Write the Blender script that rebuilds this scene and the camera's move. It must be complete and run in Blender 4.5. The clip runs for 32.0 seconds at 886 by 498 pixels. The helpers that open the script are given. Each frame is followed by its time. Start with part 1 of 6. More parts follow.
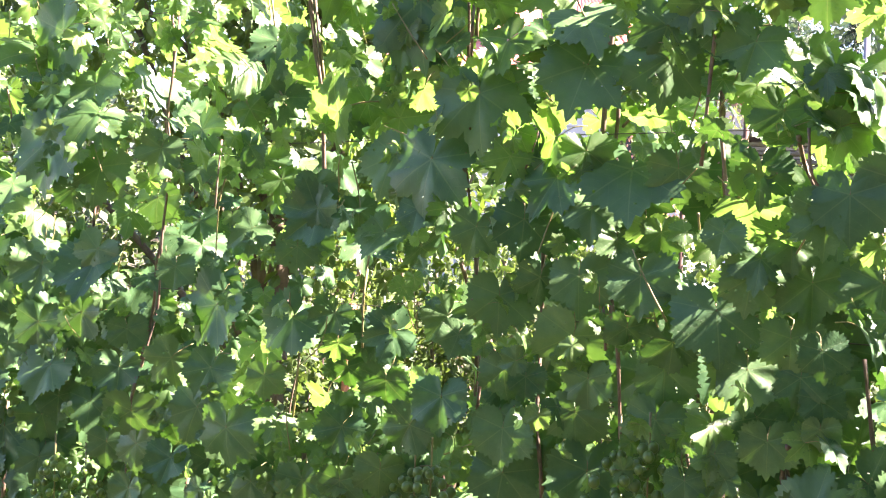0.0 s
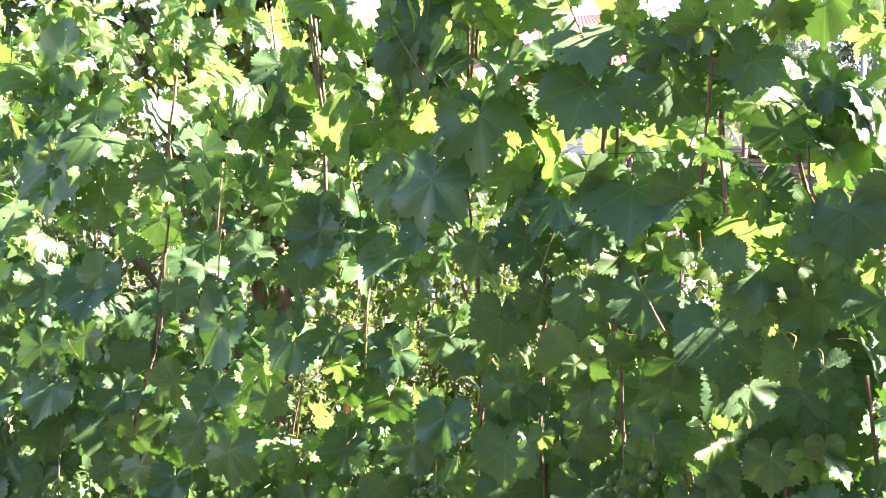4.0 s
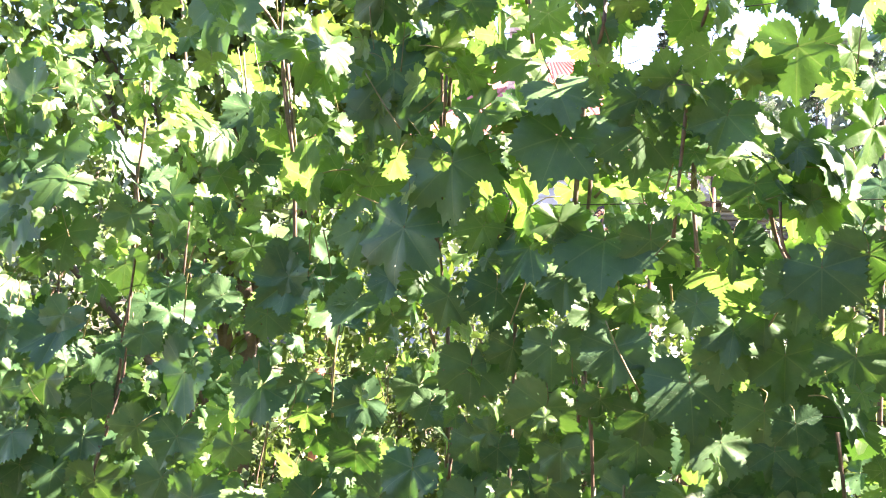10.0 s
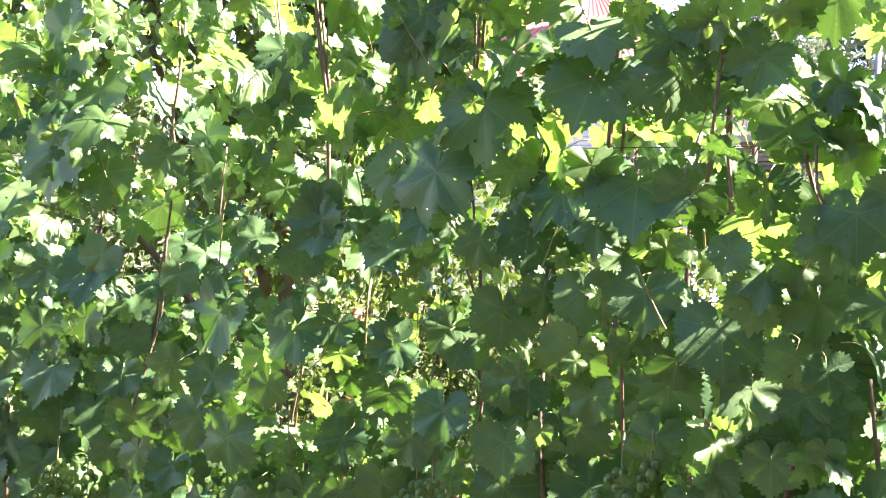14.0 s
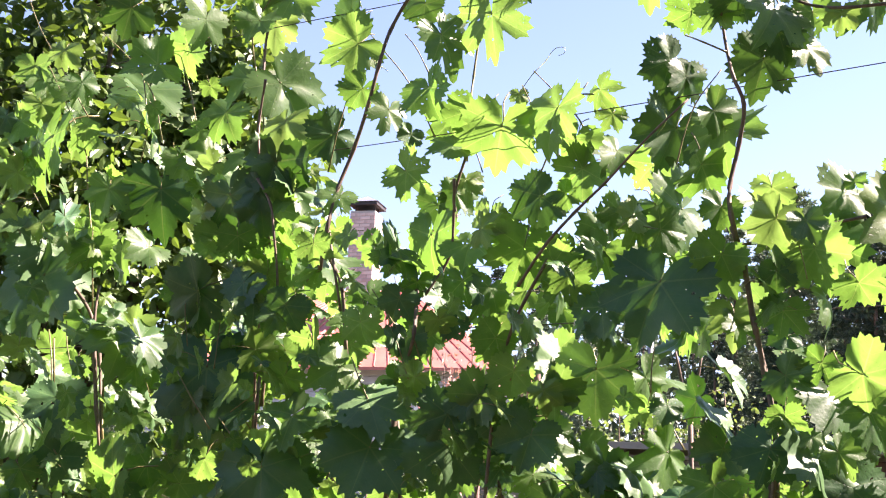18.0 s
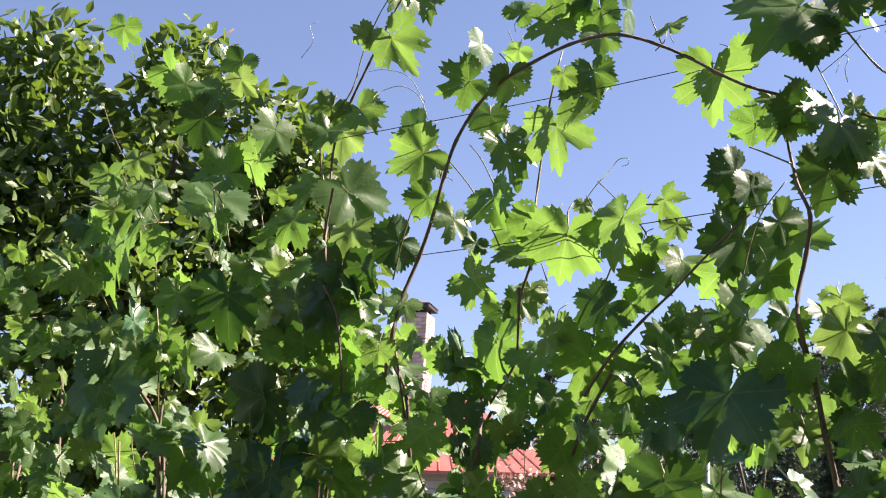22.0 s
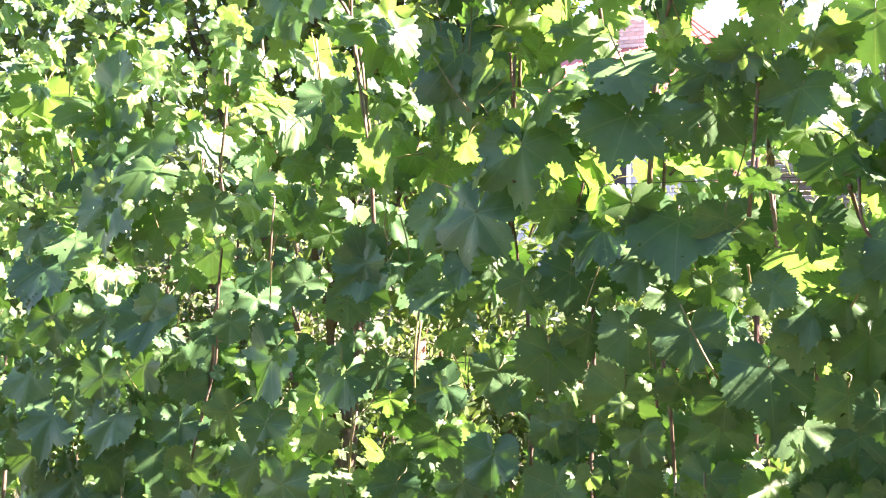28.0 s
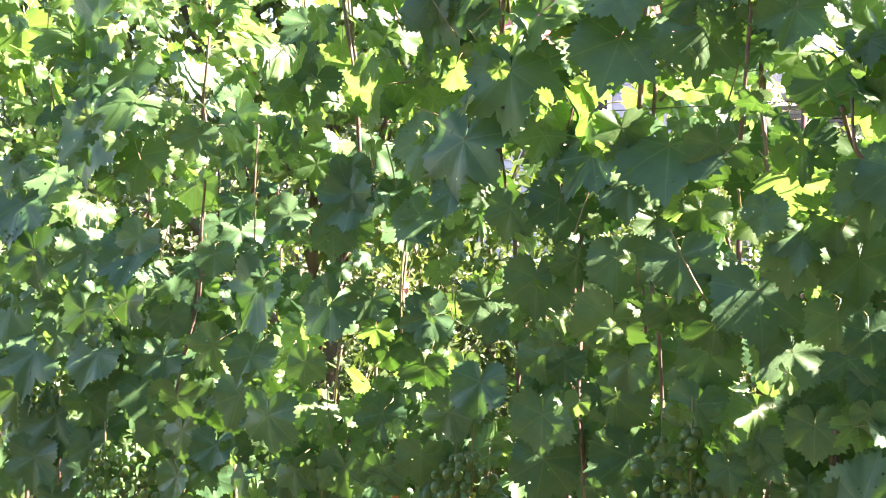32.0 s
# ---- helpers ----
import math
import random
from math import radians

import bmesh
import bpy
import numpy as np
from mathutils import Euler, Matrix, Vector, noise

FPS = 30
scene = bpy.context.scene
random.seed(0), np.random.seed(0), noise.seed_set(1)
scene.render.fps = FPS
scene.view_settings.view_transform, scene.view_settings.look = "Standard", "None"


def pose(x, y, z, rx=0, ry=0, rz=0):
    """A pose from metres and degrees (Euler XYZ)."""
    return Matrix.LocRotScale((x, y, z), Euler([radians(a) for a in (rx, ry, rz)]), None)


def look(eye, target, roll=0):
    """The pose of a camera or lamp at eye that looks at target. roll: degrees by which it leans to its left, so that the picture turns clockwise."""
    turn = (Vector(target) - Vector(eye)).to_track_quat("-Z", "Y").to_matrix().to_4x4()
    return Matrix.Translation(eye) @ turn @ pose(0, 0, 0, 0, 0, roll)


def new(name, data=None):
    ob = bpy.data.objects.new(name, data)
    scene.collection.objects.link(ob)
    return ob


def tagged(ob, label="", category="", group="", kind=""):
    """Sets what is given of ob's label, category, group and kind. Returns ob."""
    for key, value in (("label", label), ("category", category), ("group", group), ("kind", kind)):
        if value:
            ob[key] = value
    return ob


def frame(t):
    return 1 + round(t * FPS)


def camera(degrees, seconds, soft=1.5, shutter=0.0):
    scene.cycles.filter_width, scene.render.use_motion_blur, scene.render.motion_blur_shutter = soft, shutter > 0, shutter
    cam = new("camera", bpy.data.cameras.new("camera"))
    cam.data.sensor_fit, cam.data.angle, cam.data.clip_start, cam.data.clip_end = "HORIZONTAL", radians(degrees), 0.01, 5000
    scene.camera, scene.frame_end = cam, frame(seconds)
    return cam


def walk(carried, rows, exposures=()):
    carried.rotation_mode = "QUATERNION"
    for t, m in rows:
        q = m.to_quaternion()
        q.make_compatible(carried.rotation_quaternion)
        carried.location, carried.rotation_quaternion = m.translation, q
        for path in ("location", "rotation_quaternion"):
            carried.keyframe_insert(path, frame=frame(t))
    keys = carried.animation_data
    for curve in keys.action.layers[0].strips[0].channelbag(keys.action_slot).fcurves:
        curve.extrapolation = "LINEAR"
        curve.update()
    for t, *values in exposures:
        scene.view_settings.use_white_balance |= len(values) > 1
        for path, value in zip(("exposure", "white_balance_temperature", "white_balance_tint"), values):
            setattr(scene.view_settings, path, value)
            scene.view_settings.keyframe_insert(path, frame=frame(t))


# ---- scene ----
cam = camera(41.7, 32.0, soft=1.1)
PATH = [
    (0, (0.2046, 0.5419, 1.4873), (0.1830, 2.5412, 1.4388), 2.15),
    (0.5, (0.2024, 0.5552, 1.4871), (0.1628, 2.5544, 1.4467), 1.98),
    (1, (0.1922, 0.5634, 1.4871), (0.1071, 2.5614, 1.4595), 1.63),
    (1.5, (0.1921, 0.5621, 1.4802), (0.0987, 2.5599, 1.4759), 1.83),
    (2, (0.2061, 0.5508, 1.4792), (0.2261, 2.5505, 1.5035), 2.40),
    (2.5, (0.2126, 0.5380, 1.4857), (0.3269, 2.5339, 1.5450), 2.53),
    (3, (0.2132, 0.5394, 1.4943), (0.3292, 2.5356, 1.5352), 2.03),
    (3.5, (0.2082, 0.5395, 1.4945), (0.2414, 2.5393, 1.4935), 1.65),
    (4, (0.2013, 0.5350, 1.4899), (0.1789, 2.5348, 1.4738), 1.57),
    (4.5, (0.2008, 0.5360, 1.4889), (0.2904, 2.5334, 1.4417), 1.66),
    (6.5, (0.2081, 0.5319, 1.4958), (0.3298, 2.5282, 1.4981), 2.44),
    (7, (0.1987, 0.5370, 1.4980), (0.3080, 2.5327, 1.5707), 2.31),
    (7.5, (0.1978, 0.5395, 1.5002), (0.2974, 2.5343, 1.6042), 2.09),
    (8, (0.1890, 0.5357, 1.5029), (0.2837, 2.5307, 1.6083), 2.20),
    (8.5, (0.1865, 0.5334, 1.5061), (0.2645, 2.5278, 1.6334), 2.61),
    (9, (0.1883, 0.5354, 1.5049), (0.2532, 2.5315, 1.6126), 2.68),
    (9.5, (0.1940, 0.5444, 1.4992), (0.2636, 2.5416, 1.5808), 2.29),
    (10, (0.1955, 0.5501, 1.4999), (0.2274, 2.5490, 1.5584), 2.42),
    (10.5, (0.1953, 0.5532, 1.5022), (0.2499, 2.5521, 1.5433), 1.88),
    (11, (0.1932, 0.5550, 1.5021), (0.2251, 2.5537, 1.5665), 1.65),
    (11.5, (0.1973, 0.5642, 1.4989), (0.2295, 2.5638, 1.5188), 1.43),
    (12, (0.1968, 0.5684, 1.4988), (0.1860, 2.5683, 1.5051), 1.63),
    (12.5, (0.1947, 0.5690, 1.4979), (0.1530, 2.5685, 1.4880), 2.08),
    (13, (0.1891, 0.5654, 1.4990), (0.1441, 2.5646, 1.4695), 2.45),
    (13.5, (0.1999, 0.5603, 1.4980), (0.1389, 2.5590, 1.4602), 3.11),
    (15.5, (0.2342, 0.5348, 1.5753), (0.3915, 2.5269, 1.4932), 1.61),
    (16, (0.2412, 0.5329, 1.5916), (0.4668, 2.5198, 1.6254), 2.88),
    (16.5, (0.2325, 0.5111, 1.5988), (0.5296, 2.4706, 1.8678), 3.31),
    (17, (0.2320, 0.5132, 1.6057), (0.5160, 2.4592, 1.9691), 3.75),
    (17.5, (0.2302, 0.5191, 1.6141), (0.4915, 2.4644, 1.9980), 3.55),
    (18, (0.2256, 0.5223, 1.6246), (0.5122, 2.4507, 2.0710), 2.57),
    (18.5, (0.2240, 0.5241, 1.6368), (0.4961, 2.4344, 2.1630), 1.89),
    (19, (0.2245, 0.5165, 1.6489), (0.5127, 2.4005, 2.2552), 1.55),
    (19.5, (0.2225, 0.5077, 1.6634), (0.5203, 2.3643, 2.3450), 1.65),
    (20, (0.2188, 0.4989, 1.6772), (0.5149, 2.3286, 2.4286), 1.53),
    (20.5, (0.2138, 0.4977, 1.6766), (0.4799, 2.3104, 2.4786), 1.75),
    (21, (0.2059, 0.5097, 1.6623), (0.4246, 2.3677, 2.3696), 2.82),
    (21.5, (0.2059, 0.5133, 1.6482), (0.3928, 2.3909, 2.3113), 3.69),
    (22, (0.2018, 0.5094, 1.6295), (0.3872, 2.4052, 2.2393), 3.69),
    (22.5, (0.2052, 0.5059, 1.6114), (0.4059, 2.4202, 2.1548), 4.05),
    (23, (0.2067, 0.5088, 1.6019), (0.3986, 2.4595, 1.9994), 5.07),
    (23.5, (0.2082, 0.5062, 1.5984), (0.4504, 2.4624, 1.9370), 6.22),
    (24, (0.2060, 0.5033, 1.5964), (0.4814, 2.4686, 1.8445), 6.89),
    (24.5, (0.2127, 0.5214, 1.6013), (0.4513, 2.5010, 1.7574), 5.51),
    (25, (0.2451, 0.5440, 1.5940), (0.3627, 2.5386, 1.6817), 3.38),
    (25.5, (0.2659, 0.5515, 1.5831), (0.2063, 2.5496, 1.6463), 1.09),
    (26, (0.2700, 0.5589, 1.5746), (0.1319, 2.5536, 1.6238), 0.39),
    (26.5, (0.2712, 0.5563, 1.5618), (0.1146, 2.5500, 1.5865), 0.40),
    (28.5, (0.2530, 0.5850, 1.5348), (0.0823, 2.5772, 1.4905), 0.42),
    (29, (0.2428, 0.5940, 1.5262), (0.1014, 2.5874, 1.4454), 0.64),
    (29.5, (0.2523, 0.5918, 1.5334), (0.0277, 2.5766, 1.4336), 0.01),
    (30, (0.2485, 0.5917, 1.5278), (-0.0211, 2.5708, 1.4245), -0.52),
    (30.5, (0.2457, 0.5909, 1.5215), (0.0097, 2.5744, 1.4219), -0.08),
    (31, (0.2501, 0.5880, 1.5231), (0.0401, 2.5744, 1.4227), 0.01),
    (31.5, (0.2504, 0.5881, 1.5153), (0.0675, 2.5769, 1.4089), 0.60),
    (32, (0.2504, 0.5845, 1.5051), (0.1164, 2.5775, 1.4050), 0.61),
]
EXPOSURES = ((0, 2.88), (13.5, 2.88), (15.5, 3.1), (16.0, 3.2), (16.5, 2.8), (17.0, 2.4), (17.5, 2.1), (18.0, 1.7), (19.0, 1.14), (20.0, 0.62), (21.0, 0.57),
             (22.0, 0.97), (23.0, 1.47), (24.0, 1.92), (25.0, 2.36), (25.5, 2.7), (26.0, 2.86), (32.0, 2.88))
walk(cam, [(t, look(eye, target, roll)) for t, eye, target, roll in PATH], [(t, e + 0.85, 7050, 29 if 18 < t < 23 else 35) for t, e in EXPOSURES])

# ---- light ----
SUN_AZ, SUN_EL = 89.0, 46.0   # degrees right of the y axis, degrees above the horizon
world = bpy.data.worlds.new("sky")
scene.world = world
world.use_nodes = True
wn = world.node_tree
sky = wn.nodes.new("ShaderNodeTexSky")
sky.sky_type, sky.sun_disc = "NISHITA", False
sky.sun_elevation, sky.sun_rotation = radians(SUN_EL), radians(SUN_AZ)
sky.altitude, sky.air_density, sky.dust_density, sky.ozone_density = 100, 1.0, 0.2, 3.0
wn.nodes["Background"].inputs[1].default_value = 0.06
wn.links.new(sky.outputs[0], wn.nodes["Background"].inputs[0])
sun = new("sun", bpy.data.lights.new("sun", "SUN"))
sun.data.energy, sun.data.angle, sun.data.color = 5.0, radians(0.55), (1.0, 0.95, 0.86)
sun.matrix_world = look((0, 0, 0), (-math.sin(radians(SUN_AZ)) * math.cos(radians(SUN_EL)),
                                    -math.cos(radians(SUN_AZ)) * math.cos(radians(SUN_EL)), -math.sin(radians(SUN_EL))))


# ---- materials ----
def material(name):
    m = bpy.data.materials.new(name)
    m.use_nodes = True
    nt = m.node_tree
    b = nt.nodes["Principled BSDF"]
    return m, nt, b


def node(nt, kind, links=(), **values):
    """A node with sockets set by index ('i0') or attributes, and links (socket index, source socket)."""
    n = nt.nodes.new(kind)
    for k, v in values.items():
        if k[0] == "i" and k[1:].isdigit():
            n.inputs[int(k[1:])].default_value = v
        elif k == "op":
            n.operation = v
        elif k == "mode":
            n.blend_type = v
        elif k == "dtype":
            n.data_type = v
    for i, s in links:
        nt.links.new(s, n.inputs[i])
    return n


def ramp(nt, source, stops):
    n = nt.nodes.new("ShaderNodeValToRGB")
    e = n.color_ramp.elements
    while len(e) < len(stops):
        e.new(0.5)
    for el, (p, c) in zip(e, stops):
        el.position, el.color = p, (*c, 1)
    nt.links.new(source, n.inputs[0])
    return n.outputs[0]


def math_node(nt, op, a, b=None):
    n = nt.nodes.new("ShaderNodeMath")
    n.operation = op
    for i, v in ((0, a), (1, b)):
        if v is None:
            continue
        if isinstance(v, (int, float)):
            n.inputs[i].default_value = v
        else:
            nt.links.new(v, n.inputs[i])
    return n.outputs[0]


def mixed(nt, fac, a, b, mode="MIX"):
    n = nt.nodes.new("ShaderNodeMix")
    n.data_type, n.blend_type = "RGBA", mode
    for i, v in ((0, fac), (6, a), (7, b)):
        if isinstance(v, (int, float)):
            n.inputs[i].default_value = v
        elif isinstance(v, tuple):
            n.inputs[i].default_value = (*v, 1)
        else:
            nt.links.new(v, n.inputs[i])
    return n.outputs[2]


def noise_of(nt, scale, detail=3.0, coord=None):
    n = nt.nodes.new("ShaderNodeTexNoise")
    n.inputs["Scale"].default_value, n.inputs["Detail"].default_value = scale, detail
    if coord is not None:
        nt.links.new(coord, n.inputs["Vector"])
    return n.outputs[0]


def bump_to(nt, b, height, strength=0.3, dist=0.002):
    n = nt.nodes.new("ShaderNodeBump")
    n.inputs["Strength"].default_value, n.inputs["Distance"].default_value = strength, dist
    nt.links.new(height, n.inputs["Height"])
    nt.links.new(n.outputs[0], b.inputs["Normal"])


VEINS = (0.0, 50.0, -50.0, 108.0, -108.0)


def leaf_material(name, dark, pale, through_dark, through_pale, veins=True, share=0.45, rough=0.42, islands=False, spec=0.5):
    """Leaf: glossy skin over green, with light passing through; pale veins fan out from the stalk."""
    m, nt, b = material(name)
    info = nt.nodes.new("ShaderNodeNewGeometry").outputs["Random Per Island"] if islands else nt.nodes.new("ShaderNodeObjectInfo").outputs["Random"]
    uv = nt.nodes.new("ShaderNodeUVMap").outputs[0]
    blotch = noise_of(nt, 5.0, 4.0, uv)
    fac = math_node(nt, "ADD", math_node(nt, "MULTIPLY", info, 0.6), math_node(nt, "MULTIPLY", math_node(nt, "SUBTRACT", blotch, 0.2), 0.65))
    skin = ramp(nt, fac, ((0.1, dark), (0.9, pale)))
    lit = ramp(nt, fac, ((0.1, through_dark), (0.9, through_pale)))
    height = blotch
    if veins:
        sep = nt.nodes.new("ShaderNodeSeparateXYZ")
        nt.links.new(uv, sep.inputs[0])
        x, y = sep.outputs[0], sep.outputs[1]
        mask = None
        for a in VEINS:
            sx, sy = math.sin(radians(a)), math.cos(radians(a))
            along = math_node(nt, "ADD", math_node(nt, "MULTIPLY", x, sx), math_node(nt, "MULTIPLY", y, sy))
            off = math_node(nt, "ABSOLUTE", math_node(nt, "SUBTRACT", math_node(nt, "MULTIPLY", x, sy), math_node(nt, "MULTIPLY", y, sx)))
            width = math_node(nt, "SUBTRACT", 0.0125, math_node(nt, "MULTIPLY", along, 0.012))
            line = math_node(nt, "MULTIPLY", math_node(nt, "GREATER_THAN", along, 0.0), math_node(nt, "LESS_THAN", off, width))
            # side ribs leave the main vein at a slant
            saw = math_node(nt, "ABSOLUTE", math_node(nt, "SUBTRACT", math_node(nt, "FRACT", math_node(nt, "MULTIPLY", math_node(nt, "SUBTRACT", along, math_node(nt, "MULTIPLY", off, 0.8)), 8.0)), 0.5))
            rib = math_node(nt, "MULTIPLY", math_node(nt, "LESS_THAN", saw, 0.035), math_node(nt, "LESS_THAN", off, math_node(nt, "MULTIPLY", along, 0.42)))
            rib = math_node(nt, "MULTIPLY", rib, math_node(nt, "GREATER_THAN", along, 0.06))
            line = math_node(nt, "MAXIMUM", line, math_node(nt, "MULTIPLY", rib, 0.3))
            mask = line if mask is None else math_node(nt, "MAXIMUM", mask, line)
        skin = mixed(nt, math_node(nt, "MULTIPLY", mask, 0.13), skin, (0.20, 0.30, 0.09))
        lit = mixed(nt, math_node(nt, "MULTIPLY", mask, 0.3), lit, (0.55, 0.70, 0.18))
        height = math_node(nt, "SUBTRACT", math_node(nt, "MULTIPLY", blotch, 0.6), mask)
    nt.links.new(skin, b.inputs["Base Color"])
    b.inputs["Roughness"].default_value = rough
    b.inputs["Specular IOR Level"].default_value = spec
    bump_to(nt, b, math_node(nt, "ADD", height, math_node(nt, "MULTIPLY", noise_of(nt, 18.0, 2.0, uv), 0.45)), 0.32, 0.003)
    tr = nt.nodes.new("ShaderNodeBsdfTranslucent")
    nt.links.new(b.inputs["Normal"].links[0].from_socket, tr.inputs["Normal"])
    nt.links.new(lit, tr.inputs[0])
    mx = nt.nodes.new("ShaderNodeMixShader")
    mx.inputs[0].default_value = share
    nt.links.new(b.outputs[0], mx.inputs[1])
    nt.links.new(tr.outputs[0], mx.inputs[2])
    surface = mx.outputs[0]
    if veins:
        # small holes bitten into the blade
        shift = node(nt, "ShaderNodeVectorMath", ((0, uv),), op="ADD")
        comb = nt.nodes.new("ShaderNodeCombineXYZ")
        nt.links.new(math_node(nt, "MULTIPLY", info, 91.0), comb.inputs[0])
        nt.links.new(math_node(nt, "MULTIPLY", info, 47.0), comb.inputs[2])
        nt.links.new(comb.outputs[0], shift.inputs[1])
        hole = math_node(nt, "GREATER_THAN", noise_of(nt, 11.0, 1.0, shift.outputs[0]), 0.735)
        cut = nt.nodes.new("ShaderNodeMixShader")
        nt.links.new(hole, cut.inputs[0])
        nt.links.new(surface, cut.inputs[1])
        nt.links.new(nt.nodes.new("ShaderNodeBsdfTransparent").outputs[0], cut.inputs[2])
        surface = cut.outputs[0]
    nt.links.new(surface, nt.nodes["Material Output"].inputs[0])
    return m


def plain_material(name, low, high, scale=20.0, rough=0.8, metal=0.0, bump=0.3, dist=0.003, detail=5.0, per_object=0.0):
    """Two tones mottled at two scales, with fine relief."""
    m, nt, b = material(name)
    tc = nt.nodes.new("ShaderNodeTexCoord").outputs["Object"]
    n1, n2 = noise_of(nt, scale, detail, tc), noise_of(nt, scale * 7.3, 3.0, tc)
    fac = math_node(nt, "ADD", math_node(nt, "MULTIPLY", n1, 0.7), math_node(nt, "MULTIPLY", n2, 0.3))
    if per_object:
        rnd = nt.nodes.new("ShaderNodeObjectInfo").outputs["Random"]
        fac = math_node(nt, "ADD", fac, math_node(nt, "MULTIPLY", math_node(nt, "SUBTRACT", rnd, 0.5), per_object))
    nt.links.new(ramp(nt, fac, ((0.3, low), (0.7, high))), b.inputs["Base Color"])
    b.inputs["Roughness"].default_value, b.inputs["Metallic"].default_value = rough, metal
    bump_to(nt, b, fac, bump, dist)
    return m


# Shade put into the material: darker, hardly translucent copy for leaves hanging in shade.
LEAF = leaf_material("shade_toned_vine_leaf", (0.030, 0.095, 0.036), (0.090, 0.178, 0.064), (0.09, 0.30, 0.025), (0.18, 0.44, 0.05), share=0.12, rough=0.45, spec=0.35)
# The same blade made lighter and translucent, for leaves with the sun behind them.
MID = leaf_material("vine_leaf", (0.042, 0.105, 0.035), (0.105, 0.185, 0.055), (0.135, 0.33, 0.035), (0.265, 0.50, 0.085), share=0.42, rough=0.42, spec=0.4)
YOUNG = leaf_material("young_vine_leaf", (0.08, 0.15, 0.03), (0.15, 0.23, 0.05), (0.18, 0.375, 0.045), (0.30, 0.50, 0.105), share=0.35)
TREE_LEAF = leaf_material("shrub_leaf", (0.045, 0.092, 0.03), (0.115, 0.18, 0.055), (0.10, 0.21, 0.02), (0.22, 0.36, 0.04), veins=False, share=0.32, rough=0.38)
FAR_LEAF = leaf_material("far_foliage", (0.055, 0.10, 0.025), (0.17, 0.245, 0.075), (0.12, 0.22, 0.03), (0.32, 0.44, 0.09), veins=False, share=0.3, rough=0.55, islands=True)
FIR_LEAF = leaf_material("fir_needles", (0.02, 0.04, 0.026), (0.05, 0.085, 0.045), (0.02, 0.05, 0.012), (0.05, 0.1, 0.025), veins=False, share=0.15, rough=0.6, islands=True)
# Paler than the needles' own grey-green: distance haze put into the colour.
PINE_LEAF = leaf_material("haze_pale_needles", (0.09, 0.13, 0.08), (0.19, 0.25, 0.16), (0.04, 0.09, 0.03), (0.1, 0.18, 0.05), veins=False, share=0.2, rough=0.6, islands=True)
# Darkened copy of far_foliage: the shade low behind the row is in its colour.
SHADE_LEAF = leaf_material("shaded_shrub_foliage", (0.03, 0.06, 0.018), (0.10, 0.16, 0.05), (0.08, 0.16, 0.02), (0.22, 0.34, 0.06), veins=False, share=0.3, rough=0.5, islands=True)
PINK = leaf_material("pinkish_flecks", (0.45, 0.22, 0.17), (0.66, 0.44, 0.36), (0.45, 0.2, 0.12), (0.7, 0.42, 0.3), veins=False, share=0.25, rough=0.7, islands=True)
GRASS = leaf_material("grass_blade", (0.035, 0.075, 0.016), (0.12, 0.18, 0.04), (0.1, 0.2, 0.02), (0.26, 0.38, 0.06), veins=False, share=0.35, rough=0.5, islands=True)
CANE = plain_material("cane_bark", (0.07, 0.048, 0.032), (0.20, 0.14, 0.09), 60.0, 0.7)
SHOOT = plain_material("green_shoot", (0.10, 0.105, 0.03), (0.24, 0.20, 0.075), 50.0, 0.5)
TENDRIL = plain_material("tendril_skin", (0.26, 0.32, 0.08), (0.42, 0.46, 0.16), 60.0, 0.5)
GRAPE = leaf_material("grape_skin", (0.055, 0.125, 0.03), (0.12, 0.21, 0.055), (0.14, 0.30, 0.04), (0.24, 0.42, 0.08), veins=False, share=0.3, rough=0.28, islands=True)
WIRE = plain_material("dark_wire", (0.04, 0.035, 0.03), (0.12, 0.10, 0.085), 80.0, 0.55, 0.7)
SOIL = plain_material("soil_and_moss", (0.030, 0.034, 0.014), (0.085, 0.072, 0.040), 1.3, 0.95, bump=0.6, dist=0.02)
BRICK = plain_material("pale_brick", (0.40, 0.30, 0.28), (0.58, 0.48, 0.45), 9.0, 0.85, bump=0.4, per_object=0.5)
MORTAR = plain_material("mortar", (0.30, 0.28, 0.26), (0.42, 0.40, 0.37), 12.0, 0.95)
TIN = plain_material("galvanised_sheet", (0.45, 0.47, 0.50), (0.62, 0.64, 0.67), 5.0, 0.4, 0.8)
SOOT = plain_material("sooty_metal", (0.012, 0.012, 0.013), (0.03, 0.03, 0.032), 8.0, 0.7)
RED_ROOF = plain_material("red_roof_paint", (0.40, 0.10, 0.075), (0.52, 0.17, 0.125), 2.0, 0.5, bump=0.15)
SIDING = plain_material("grey_siding", (0.36, 0.37, 0.40), (0.48, 0.49, 0.53), 3.0, 0.7, per_object=0.3)
FRAME_PAINT = plain_material("white_paint", (0.72, 0.72, 0.70), (0.82, 0.82, 0.80), 4.0, 0.5)
OLD_WOOD = plain_material("weathered_boards", (0.16, 0.125, 0.11), (0.36, 0.30, 0.28), 6.0, 0.85, bump=0.5, per_object=0.6)
BROWN_WOOD = plain_material("brown_stained_wood", (0.075, 0.036, 0.026), (0.15, 0.075, 0.05), 7.0, 0.75, bump=0.4, per_object=0.3)
ORANGE = plain_material("orange_paint", (0.42, 0.13, 0.06), (0.58, 0.22, 0.11), 20.0, 0.55)
WHITE_PLASTIC = plain_material("white_plastic", (0.75, 0.75, 0.74), (0.84, 0.84, 0.83), 20.0, 0.4)
